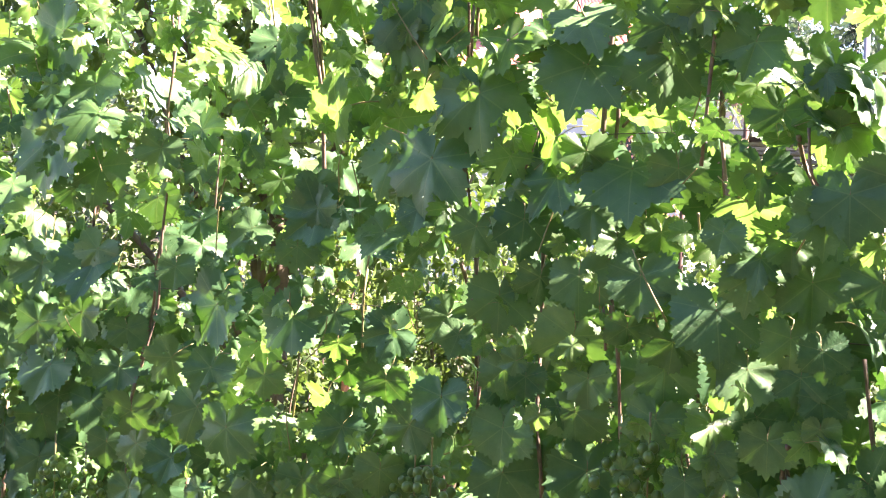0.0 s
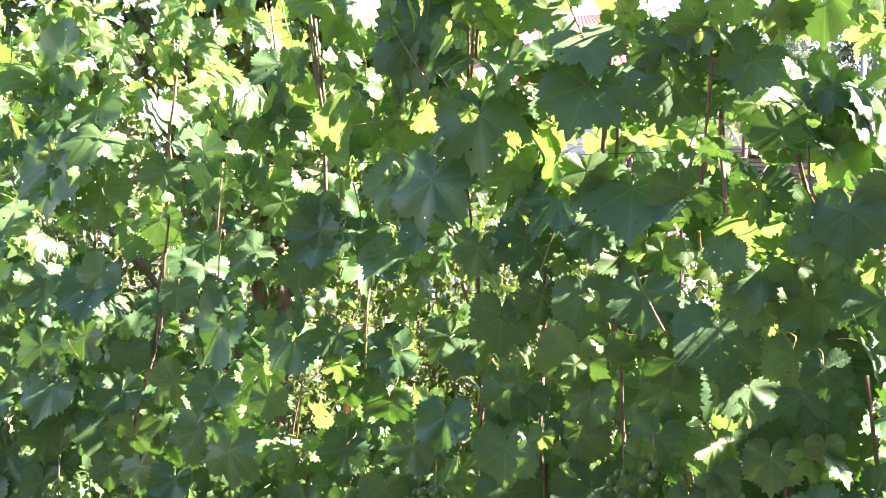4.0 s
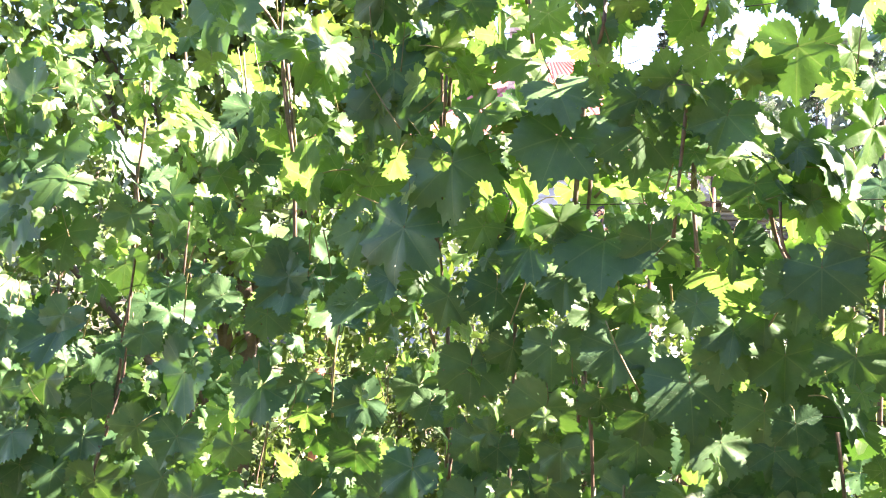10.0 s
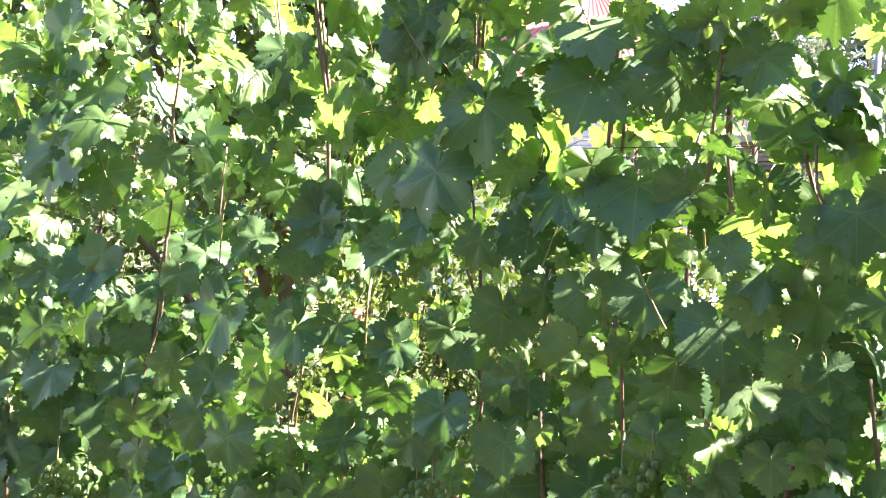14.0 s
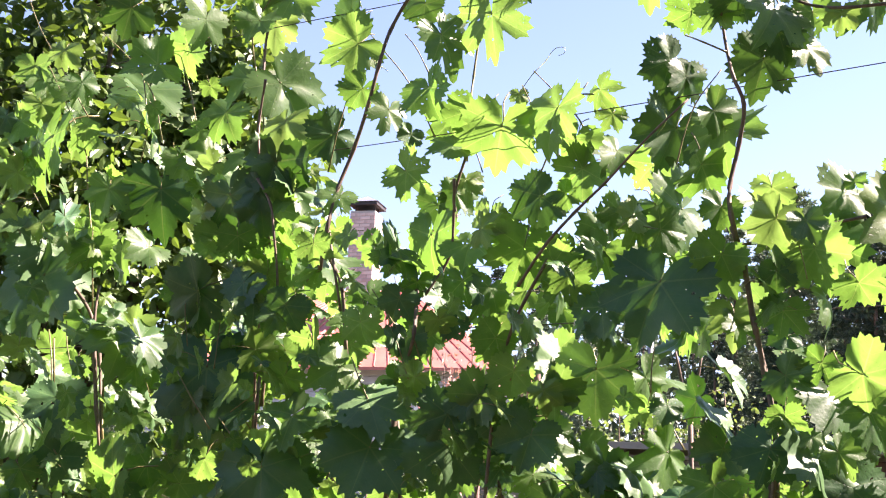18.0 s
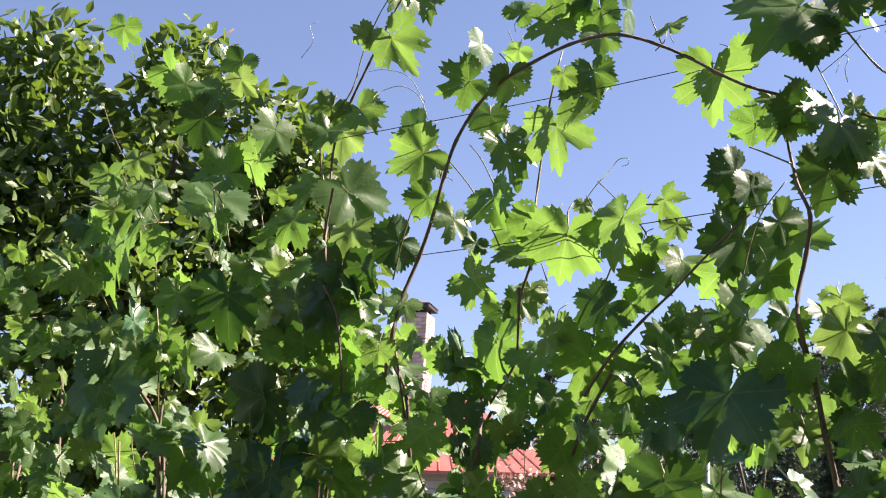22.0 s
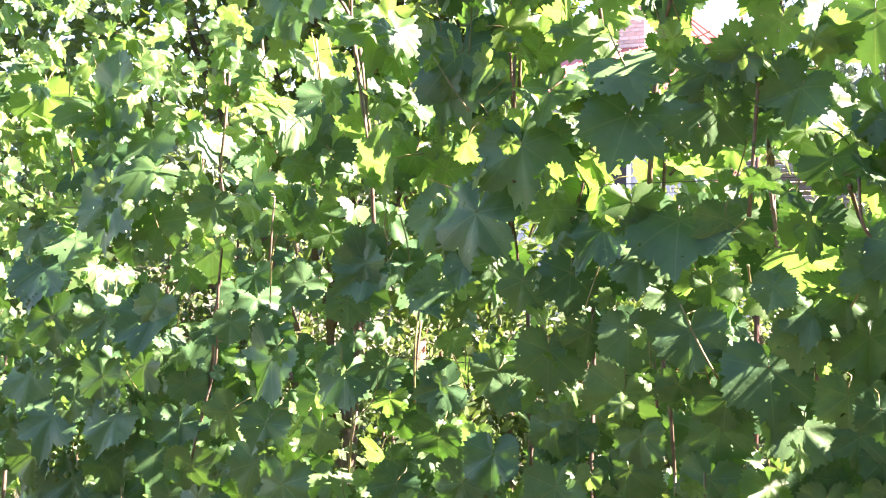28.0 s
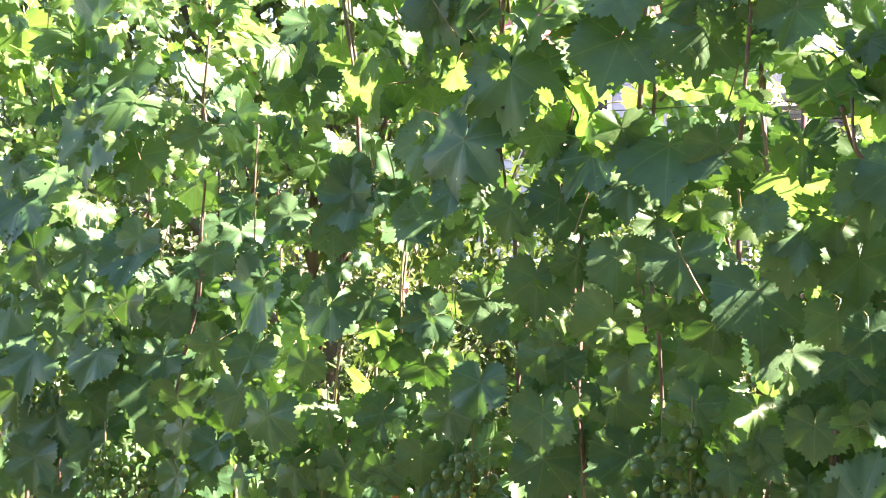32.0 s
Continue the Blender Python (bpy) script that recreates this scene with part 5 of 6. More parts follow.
leaves((
    (3, 0.902, 1.871, 1.975, 8.4, -138, 4, -22),
    (3, 0.941, 1.918, 2.000, 9.6, -109, 19, -4),
    (0, 0.872, 1.832, 2.000, 4.5, -99, 12, -25),
    (2, 1.019, 1.877, 2.033, 10.1, -62, 11, 53),
    (3, 0.971, 1.915, 2.068, 8.2, -70, 17, 55),
    (3, 0.982, 1.911, 2.081, 3.0, -112, 7, 171),
    (2, 0.955, 1.879, 2.307, 4.2, -105, -11, 5),
    (3, 0.938, 1.928, 2.327, 5.6, -88, -10, -14),
    (3, 1.006, 1.903, 2.354, 7.8, -65, 11, 23),
    (3, 0.981, 1.872, 2.374, 6.9, -146, -4, 63),
    (0, 0.996, 1.855, 2.485, 11.9, -100, -8, 9),
    (2, 0.935, 1.884, 2.498, 2.6, -111, -31, 2),
))
leaves((
    (3, 0.935, 1.867, 2.511, 5.4, -67, 9, 24),
    (2, 0.930, 1.902, 2.553, 4.5, -93, -1, -2),
    (3, 0.953, 1.893, 2.555, 7.0, -95, -5, 5),
    (3, 0.940, 1.852, 2.562, 9.7, -65, 8, 74),
    (3, 0.982, 1.899, 2.566, 4.2, -103, -2, 23),
    (3, 0.978, 1.863, 2.582, 5.3, -104, 5, 57),
    (3, 1.006, 1.889, 2.642, 5.2, -104, 21, -121),
    (1, 1.000, 1.905, 2.642, 5.4, -61, 51, 180),
    (3, 1.030, 1.877, 2.096, 4.8, -137, 8, -1),
    (3, 1.000, 1.847, 2.373, 7.8, -121, -22, -64),
    (3, 1.048, 1.858, 2.505, 7.7, -96, -18, -62),
    (3, 1.053, 1.858, 2.558, 11.5, -66, -5, -61),
))
leaves((
    (3, 1.019, 1.854, 2.565, 6.4, -114, -1, -106),
    (2, 1.001, 1.850, 2.581, 2.0, -102, -8, -1),
))


# ---- the mass of leaves behind and between ----
rng = random.Random(5)
# height of the closed foliage along the row; single shoots rise above it
CANOPY = ((-3.0, 2.4), (-0.5, 2.44), (-0.26, 2.5), (0.09, 2.37), (0.23, 2.31), (0.33, 2.26), (0.4, 2.19), (0.48, 2.2), (0.59, 2.25), (0.67, 2.2), (0.79, 2.18),
          (0.86, 2.2), (1.0, 2.16), (1.04, 2.06), (1.26, 2.08), (1.4, 2.15), (3.0, 2.15))


def canopy_top(s):
    for (s0, z0), (s1, z1) in zip(CANOPY, CANOPY[1:]):
        if s <= s1:
            return z0 + (z1 - z0) * (s - s0) / (s1 - s0)
    return CANOPY[-1][1]


def filler(n, s0, s1, w0, w1, z0, z1, lo, hi, shapes, shaded=0.0, thin=0.0, lit=0.0, back=0.0):
    """Leaves strewn through a stretch of the row; shaded: the share that hangs flat towards its shaded front, lit: that turns to the sun, back: that the sun shines through."""
    for _ in range(n):
        s, w, z = rng.uniform(s0, s1), rng.uniform(w0, w1), rng.uniform(z0, z1)
        p = at_row(s, w, z)
        if z > canopy_top(s) + rng.gauss(-0.06, 0.05) or rng.random() < thin * (z - z0) / (z1 - z0) or in_gap(p) or in_sunbeam(p):
            continue
        i = min(range(len(VINE_S)), key=lambda k: abs(VINE_S[k] - s))
        if leaf_count[i] >= 298:
            continue
        if rng.random() < shaded:
            heading, rise = rng.gauss(-98, 16), rng.gauss(10, 12)
        elif rng.random() < lit:
            heading, rise = rng.gauss(-45, 30), rng.gauss(38, 18)
            if rng.random() < 0.55:
                sunlit.append((p, 0.028))
        elif rng.random() < back:
            heading, rise = rng.gauss(-112, 26), rng.gauss(-8, 20)
            if rng.random() < 0.75:
                sunlit.append((p, 0.034))
        else:
            heading, rise = rng.gauss(-70, 65), rng.gauss(20, 30)
        hang(rng.choice(shapes), p, rng.uniform(lo, hi) / 100, heading, rise, rng.gauss(0, 50), i)


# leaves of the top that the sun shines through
filler(110, 0.25, 1.15, 0.0, 0.10, 1.68, 2.05, 4.0, 7.0, BACKLIT_TONE + FRESH, back=0.95)
# small leaves that stand in the sun on the row's face
filler(240, -2.0, 0.0, 0.05, 0.15, 1.55, 2.1, 2.5, 5.5, CURLED + FRESH + BACKLIT_TONE, lit=0.9)
filler(110, 0.0, 0.9, 0.05, 0.13, 1.6, 2.0, 2.5, 5.0, CURLED + FRESH + BACKLIT_TONE, lit=0.9)
filler(330, -2.1, 0.1, -0.06, 0.12, 1.5, 2.3, 2.6, 6.0, CURLED + BACKLIT_TONE + FRESH, lit=0.8)
filler(110, -2.1, 0.1, -0.06, 0.08, 0.9, 1.4, 2.6, 5.0, CURLED + SMALL, 0.3, lit=0.5)
filler(300, 0.0, 1.3, -0.12, 0.06, 1.55, 2.15, 3.0, 7.0, CURLED + BACKLIT_TONE, 0.2, lit=0.5)
filler(90, 0.1, 1.2, -0.05, 0.08, 0.95, 1.6, 2.5, 5.0, CURLED + BACKLIT_TONE, 0.3, lit=0.4)
filler(60, 0.85, 1.2, 0.0, 0.09, 0.85, 1.2, 8.0, 11.0, FULL, 1.0)
filler(330, 0.15, 0.95, -0.14, 0.05, 1.7, 2.2, 4.5, 8.0, BACKLIT_TONE + CURLED, 0.4, lit=0.3)
filler(220, -1.3, 0.2, -0.06, 0.09, 1.75, 2.45, 4.0, 7.5, BACKLIT_TONE + CURLED + FRESH, 0.2, lit=0.6)
filler(260, 0.0, 1.25, -0.15, 0.05, 1.65, 2.2, 4.5, 8.0, BACKLIT_TONE + FRESH, back=0.85)
filler(180, -1.3, 0.1, -0.10, 0.06, 1.65, 2.35, 4.0, 7.0, BACKLIT_TONE + FRESH, back=0.85)
filler(140, 0.1, 0.8, -0.1, 0.05, 2.0, 2.32, 5.0, 8.5, BACKLIT_TONE + CURLED, 0.4, back=0.4)
# small leaves that stick out between the large ones
filler(200, -1.6, 0.2, 0.06, 0.13, 0.95, 1.75, 1.8, 3.6, CURLED + BACKLIT_TONE, 0.45, lit=0.3)
filler(170, 0.1, 1.3, 0.05, 0.13, 1.0, 1.8, 2.0, 4.0, CURLED + BACKLIT_TONE, 0.45, lit=0.3)
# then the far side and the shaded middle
filler(420, -2.2, 0.2, -0.50, -0.12, 0.7, 2.0, 4.5, 9.0, SMALL + BACKLIT_TONE, 0.2, 0.5)
filler(150, -2.2, 0.2, -0.40, -0.10, 1.8, 2.45, 3.5, 7.0, SMALL + BACKLIT_TONE, 0.1)
filler(520, 0.2, 1.7, -0.45, -0.10, 0.7, 2.0, 5.0, 10.0, DIM + BACKLIT_TONE, 0.3, 0.3)
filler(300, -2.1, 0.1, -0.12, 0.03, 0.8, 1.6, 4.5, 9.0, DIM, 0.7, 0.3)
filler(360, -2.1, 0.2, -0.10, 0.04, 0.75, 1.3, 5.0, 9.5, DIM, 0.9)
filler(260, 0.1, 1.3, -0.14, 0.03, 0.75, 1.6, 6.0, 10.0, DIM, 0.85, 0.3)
filler(90, -0.9, 0.3, -0.1, 0.05, 2.2, 2.55, 4.5, 8.0, BACKLIT_TONE + FRESH, 0.3, lit=0.3)
filler(240, -3.1, -2.1, -0.4, 0.1, 0.6, 2.4, 6.0, 11.0, SMALL, 0.4)
# unseen leaves added farther right along the row, to shade its low part
filler(380, 1.38, 2.4, -0.55, 0.05, 1.0, 2.15, 8.0, 13.0, DIM, 0.3)
# bare leaf stalks and side shoots between the leaves
for n in range(110):
    s, w, z = rng.uniform(-1.3, 1.3), rng.uniform(0.02, 0.11), rng.uniform(1.05, 1.95)
    a, long = math.radians(rng.gauss(0, 38)), rng.uniform(0.04, 0.11)
    cane([at_row(s + k * long * math.sin(a), w + 0.01 * math.sin(2 * k + n), z + k * long * math.cos(a)) for k in (0, 0.5, 1)], rng.uniform(0.8, 1.6), 0.8, SHOOT, "leaf_stalk")
for n, (s, w, z, size) in enumerate(((-0.70, 0.08, 0.965, 0.13), (-0.61, 0.07, 0.955, 0.12), (-0.92, 0.06, 1.10, 0.10), (0.28, 0.08, 1.095, 0.10), (0.24, 0.07, 1.09, 0.10),
                                     (0.66, 0.09, 1.185, 0.13), (0.61, 0.08, 1.175, 0.11), (0.70, 0.07, 1.16, 0.12))):
    grape_bunch(at_row(s, w, z), size, n)


# ---- ground ----
bm = bmesh.new()
bmesh.ops.create_grid(bm, x_segments=60, y_segments=60, size=1.0)
for v in bm.verts:
    x, y = v.co.x, v.co.y
    v.co.x, v.co.y = 400 * x * abs(x) ** 1.5, 400 * y * abs(y) ** 1.5
    v.co.z = 0.03 * noise.noise((v.co.x * 0.5, v.co.y * 0.5, 0)) - 0.01
tagged(new("ground", mesh_of("ground", bm, SOIL)), "garden ground of dark soil and grass", "ground", kind="structure")


# ---- plants made of many small leaves ----
def blade(verts, faces, p, u, v, n, fine=False):
    """A pointed oval leaf, folded along its middle, added to lists for from_pydata."""
    k = len(verts)
    if fine:
        verts += [p, p + 0.2 * u + 0.72 * v + 0.1 * n, p + 0.5 * u + v + 0.15 * n, p + 0.8 * u + 0.55 * v, p + 1.05 * u - 0.25 * n,
                  p + 0.8 * u - 0.55 * v, p + 0.5 * u - v + 0.15 * n, p + 0.2 * u - 0.72 * v + 0.1 * n, p + 0.5 * u - 0.12 * n]
        faces += [(k + 8, k + (i + 1) % 8, k + i) for i in range(8)]
        return
    verts += [p, p + 0.45 * u + v + 0.12 * n, p + u, p + 0.45 * u - v + 0.12 * n, p + 0.5 * u]
    faces += [(k, k + 4, k + 1), (k + 4, k + 2, k + 1), (k, k + 3, k + 4), (k + 4, k + 3, k + 2)]


def rand_dir(r):
    z, a = r.uniform(-1, 1), r.uniform(0, 2 * math.pi)
    q = math.sqrt(1 - z * z)
    return Vector((q * math.cos(a), q * math.sin(a), z))


def leafy(verts, faces, r, centre, radius, n, length, width, droop=0.3, fine=False):
    for _ in range(n):
        d = rand_dir(r)
        p = Vector(centre) + Vector((d.x * radius[0], d.y * radius[1], d.z * radius[2])) * (r.random() ** 0.4)
        u = (rand_dir(r) + 0.6 * d - Vector((0, 0, droop))).normalized()
        side = u.cross(rand_dir(r)).normalized()
        s = r.uniform(0.7, 1.25)
        blade(verts, faces, p, u * length * s, side * width * s, u.cross(side) * width * s, fine)


def pydata_part(name, verts, faces, mat, parent, label="", kind=""):
    me = bpy.data.meshes.new(name)
    me.from_pydata(verts, [], faces)
    me.materials.append(mat)
    uvl = me.uv_layers.new(name="UVMap")
    ob = new(name, me)
    ob.parent = parent
    if parent is not None:
        ob.matrix_parent_inverse = parent.matrix_basis.inverted()
    return tagged(ob, label, kind=kind)


def shrub(place, clumps, n, length, width, mat, label, category, name="shrub", stems=6, seed=1, bark=CANE):
    """Stems from the ground into clumps (offset, radius) of leaves."""
    r = random.Random(seed)
    ob = thing(name, place, label, category)
    base = Vector(place)
    verts, faces = [], []
    for k, (off, rad) in enumerate(clumps):
        c = base + Vector(off)
        bm = bmesh.new()
        mid = base.lerp(c, 0.5) + Vector((r.uniform(-.1, .1), r.uniform(-.1, .1), 0))
        foot = base + Vector((r.uniform(-.12, .12), r.uniform(-.12, .12), -0.02))
        tube(bm, smooth_line([foot, mid, c, c + Vector((r.uniform(-.1, .1), 0, rad[2] * 0.8))], 3), 0.014 + 0.006 * c.z / 3, 0.004, 5)
        part("stem", bm, bark, ob)
        leafy(verts, faces, r, c, rad, n, length, width)
    pydata_part("crown", verts, faces, mat, ob)
    return ob


BEARING = 3.7   # degrees by which the garden's bearings lie right of the y axis


def polar(az, dist, z=0.0):
    """A place seen from where the camera stands: degrees right of ahead, metres off, height."""
    a = radians(az + BEARING)
    return Vector((0.22 + dist * math.sin(a), 0.53 + dist * math.cos(a), z))


# ---- the dark shrub tree behind the row's far end ----
def leafy_tree(place, label, clumps, n, seed, limbs=7, leaf=0.06, mat=TREE_LEAF, near=240):
    """Trunk and limbs, a crown of small pointed leaves; some leaves stand alone as parts."""
    r = random.Random(seed)
    ob = thing("tree", place, label, "tree")
    base = Vector(place)
    bm = bmesh.new()
    top = base + Vector(clumps[0][0])
    tube(bm, smooth_line([base, base.lerp(top, 0.35) + Vector((0.08, 0, 0)), base.lerp(top, 0.7) - Vector((0.06, 0, 0)), top], 4), 0.045, 0.012, 8)
    part("trunk", bm, BARK, ob)
    verts, faces = [], []
    lone = []
    for k, (off, rad) in enumerate(clumps):
        c = base + Vector((off[0], off[1], off[2] * 0.965))
        bm = bmesh.new()
        start = base.lerp(top, 0.25 + 0.1 * (k % 4))
        tube(bm, smooth_line([start, start.lerp(c, 0.5) + Vector((0, 0, 0.1)), c, c + Vector((r.uniform(-.2, .2), 0, rad[2]))], 3), 0.016, 0.004, 5)
        part("limb", bm, BARK, ob)
        leafy(verts, faces, r, c, rad, int(n * min(1.0, max(0.1, rad[0] * rad[2] / 0.24))), leaf * 1.0, leaf * 0.3, 0.3, True)
        for _ in range(near // len(clumps)):
            d = rand_dir(r)
            lone.append((c + Vector((d.x * rad[0], d.y * rad[1], d.z * rad[2])) * r.uniform(0.85, 1.3), d))
    pydata_part("crown", verts, faces, mat, ob, kind="stuff")
    v1, f1 = [], []
    blade(v1, f1, Vector((0, 0, 0)), Vector((0, 1, 0)), Vector((0.3, 0, 0)), Vector((0, 0, 0.3)), True)
    me = bpy.data.meshes.new("leaf")
    me.from_pydata(v1, [], f1)
    me.uv_layers.new(name="UVMap")
    me.materials.append(LONE_LEAF)
    for p, d in lone:
        q = new("leaf", me)
        q.parent = ob
        q.matrix_parent_inverse = ob.matrix_basis.inverted()
        turn = (d + 0.7 * rand_dir(r) - Vector((0, 0, 0.5))).to_track_quat("Y", "Z").to_matrix().to_4x4()
        q.matrix_basis = Matrix.Translation(p) @ turn @ Matrix.Scale(leaf * r.uniform(0.75, 1.2), 4)
    return ob


LONE_LEAF = TREE_LEAF
leafy_tree(polar(-13.5, 4.3), "small tree with dark green pointed leaves behind the vines",
           [((0.02, 0.0, 3.45), (0.22, 0.3, 0.42)), ((-0.5, 0.1, 3.3), (0.40, 0.4, 0.5)), ((-0.15, 0.0, 2.95), (0.55, 0.45, 0.42)), ((0.36, 0.1, 3.1), (0.26, 0.3, 0.30)),
            ((-0.9, 0.0, 3.25), (0.45, 0.45, 0.5)), ((0.25, 0.0, 2.55), (0.6, 0.45, 0.45)), ((-0.5, 0.0, 2.4), (0.8, 0.5, 0.6)), ((0.62, 0.1, 2.6), (0.3, 0.3, 0.40)), ((-1.3, 0.0, 2.2), (0.7, 0.4, 0.8)), ((0.3, 0.0, 1.8), (0.7, 0.4, 0.5)), ((0.1, 0.0, 3.75), (0.16, 0.2, 0.22)), ((-0.45, 0.0, 3.75), (0.22, 0.2, 0.2)), ((0.68, 0.1, 3.05), (0.24, 0.25, 0.26)), ((0.40, 0.05, 3.55), (0.2, 0.2, 0.2)), ((0.57, 0.05, 3.4), (0.17, 0.2, 0.2)), ((0.48, 0.1, 3.2), (0.25, 0.25, 0.25))],
           2000, 3, leaf=0.062)


# ---- shrubs and weeds behind the row ----
def bush(az, dist, height, wide, seed, mat=FAR_LEAF, leaf=0.05, label="bushy green garden shrub behind the vines", n=420, name="shrub"):
    r = random.Random(seed)
    clumps = []
    for k in range(7):
        z = height * (0.25 + 0.62 * r.random())
        clumps.append(((r.uniform(-wide, wide) * 0.7, r.uniform(-0.35, 0.35), z), (wide * r.uniform(0.35, 0.6), 0.4, height * r.uniform(0.16, 0.28))))
    return shrub(polar(az, dist), clumps, n, leaf, leaf * 0.33, mat, label, "shrub", name, seed=seed)


for k, (az, dist, height, wide) in enumerate(((-27, 5.4, 2.3, 0.9), (-20, 5.8, 2.5, 0.8), (-13.5, 6.0, 2.9, 0.7), (-8.5, 5.8, 2.3, 0.6), (-3.0, 6.4, 1.9, 0.8), (3.0, 6.8, 2.0, 0.8), (8.5, 6.2, 1.9, 0.7),
                                             (-24, 4.3, 1.7, 0.7), (-17, 4.4, 1.5, 0.6), (-11, 4.7, 1.3, 0.5), (-5.5, 4.2, 1.35, 0.5), (0.5, 4.5, 1.6, 0.6), (6, 4.6, 1.6, 0.6), (11.5, 4.9, 1.65, 0.6), (15.0, 5.0, 1.95, 0.5), (19, 5.3, 1.8, 0.5), (23.5, 5.4, 1.85, 0.5), (27.5, 5.2, 1.7, 0.5),
                                             (13.0, 9.5, 2.7, 1.0), (17.0, 10.0, 2.9, 1.0), (21.5, 10.5, 2.6, 1.0), (31, 7.5, 2.0, 1.0))):
    # nearer shrubs take the darkened shade colour
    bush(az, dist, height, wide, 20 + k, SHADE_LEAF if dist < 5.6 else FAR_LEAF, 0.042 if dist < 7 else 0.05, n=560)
# added shrub that stands for a mottled pinkish patch below the roof
bush(4.3, 13.0, 4.2, 0.9, 51, PINK, 0.06, "tall shrub of pinkish flecks before the red roof", 260)

# weeds and grass on the ground behind the row
r = random.Random(9)
verts, faces = [], []
for _ in range(9000):
    d, a = 2.6 + 7.5 * r.random() ** 1.5, r.uniform(-34, 38)
    p = polar(a, d, -0.02)
    u = Vector((r.gauss(0, 0.3), r.gauss(0, 0.3), 1)).normalized() * r.uniform(0.12, 0.5)
    side = u.cross(rand_dir(r)).normalized() * r.uniform(0.004, 0.012)
    blade(verts, faces, p, u, side, side.cross(u).normalized() * 0.003)
for _ in range(9000):  # short lawn on the camera's side and round about
    p = Vector((r.uniform(-6, 7), r.uniform(-1.75, 7.5), -0.02))
    if (p - ROW_O).dot(ROW_V) < 0.0 and p.x > -0.6 and p.y > 2.6:
        continue
    u = Vector((r.gauss(0, 0.4), r.gauss(0, 0.4), 1)).normalized() * r.uniform(0.05, 0.14)
    side = u.cross(rand_dir(r)).normalized() * r.uniform(0.006, 0.012)
    blade(verts, faces, p, u, side, side.cross(u).normalized() * 0.003)
pydata_part("grass", verts, faces, GRASS, None, "tall grass and weeds behind the vines", "stuff")["category"] = "grass"


# ---- conifers of the far wood ----
def conifer(az, dist, height, wide, seed, mat, spire=True, label="tall dark spruce at the edge of a wood"):
    r = random.Random(seed)
    base = polar(az, dist)
    ob = thing("conifer", base, label, "tree")
    bm = bmesh.new()
    tube(bm, [base + Vector((0, 0, z)) for z in (0, height * 0.3, height * 0.6, height * 0.99)], height * 0.014, 0.02, 7)
    part("trunk", bm, BARK, ob)
    verts, faces = [], []
    tiers = int(height * 2.4)
    for k in range(tiers):
        t = 0.18 + 0.82 * k / tiers
        reach = wide * ((1 - t) ** 0.8 if spire else (1 - t) ** 0.45 * (0.6 + 0.5 * r.random())) + 0.12
        for b in range(8):
            a = r.uniform(0, 2 * math.pi)
            out = Vector((math.cos(a), math.sin(a), -0.18 if spire else 0.25))
            p0 = base + Vector((0, 0, height * t + r.uniform(-0.2, 0.2)))
            span = reach * r.uniform(0.65, 1.1)
            for q in range(6):
                f = (q + 0.6) / 6
                p = p0 + out * span * f + Vector((0, 0, r.uniform(-.05, .05)))
                for _ in range(24 if az > 18.5 else 8):
                    u = (out + 1.1 * rand_dir(r)).normalized() * r.uniform(0.12, 0.34) * (1.15 - 0.5 * t)
                    side = u.cross(rand_dir(r)).normalized() * r.uniform(0.012, 0.032)
                    blade(verts, faces, p, u, side, side.cross(u).normalized() * 0.04)
    pydata_part("crown", verts, faces, mat, ob)
    return ob


for k, (az, elev, dist, wide, kind) in enumerate(((19.2, 14.3, 46, 3.4, 1), (20.6, 13.2, 52, 3.2, 1), (22.0, 16.0, 44, 2.9, 1), (23.3, 15.2, 45, 2.4, 1), (25.6, 15.8, 30, 2.2, 0), (26.6, 17.0, 31, 2.3, 0), (27.8, 16.6, 32, 2.0, 0),
                                                  (29.5, 16.0, 33, 2.4, 0), (32.0, 15.0, 34, 2.6, 0), (17.2, 11.5, 55, 2.6, 0), (14.8, 10.5, 58, 2.8, 0), (12.2, 10.9, 56, 2.6, 1), (9.6, 11.6, 54, 2.2, 0), (7.6, 12.8, 52, 1.8, 0),
                                                  (24.2, 12.0, 40, 2.5, 0), (21.4, 10.5, 42, 2.8, 0), (18.2, 9.6, 44, 2.8, 0), (-6.5, 11.0, 60, 3.0, 0), (-12, 11.0, 58, 3.0, 1))):
    conifer(az, dist, 1.6 + dist * math.tan(radians(elev)), wide, 60 + k, PINE_LEAF if kind else FIR_LEAF, not kind,
            "slender pine with a greyish green crown" if kind else "tall dark spruce at the edge of a wood")

# low far wood that closes the view
r = random.Random(4)
verts, faces = [], []
for _ in range(26000):
    a = r.uniform(-50, 50)
    top = 8.8 + 5.4 * max(0.0, min(1.0, (a - 5) / 9)) + 2.6 * noise.noise((a * 0.35, 0, 0)) + 1.2 * noise.noise((a * 1.7, 3, 0))
    p = polar(a, 62 + 6 * r.random(), r.uniform(0, top))
    u = (rand_dir(r) + Vector((0, 0, 0.3))).normalized() * r.uniform(0.5, 1.3)
    side = u.cross(rand_dir(r)).normalized() * r.uniform(0.12, 0.34)
    blade(verts, faces, p, u, side, side.cross(u).normalized() * 0.1)
# the far wood takes the same haze-paled needle colour
pydata_part("far_wood", verts, faces, PINE_LEAF, None, "dark line of distant mixed woodland", "stuff")["category"] = "woodland"


# ---- the house with the red roof ----
HOUSE = polar(1.2, 27.0, -0.45)
TURN_H = Matrix.Translation(HOUSE) @ Matrix.Rotation(radians(-20 - BEARING), 4, "Z")
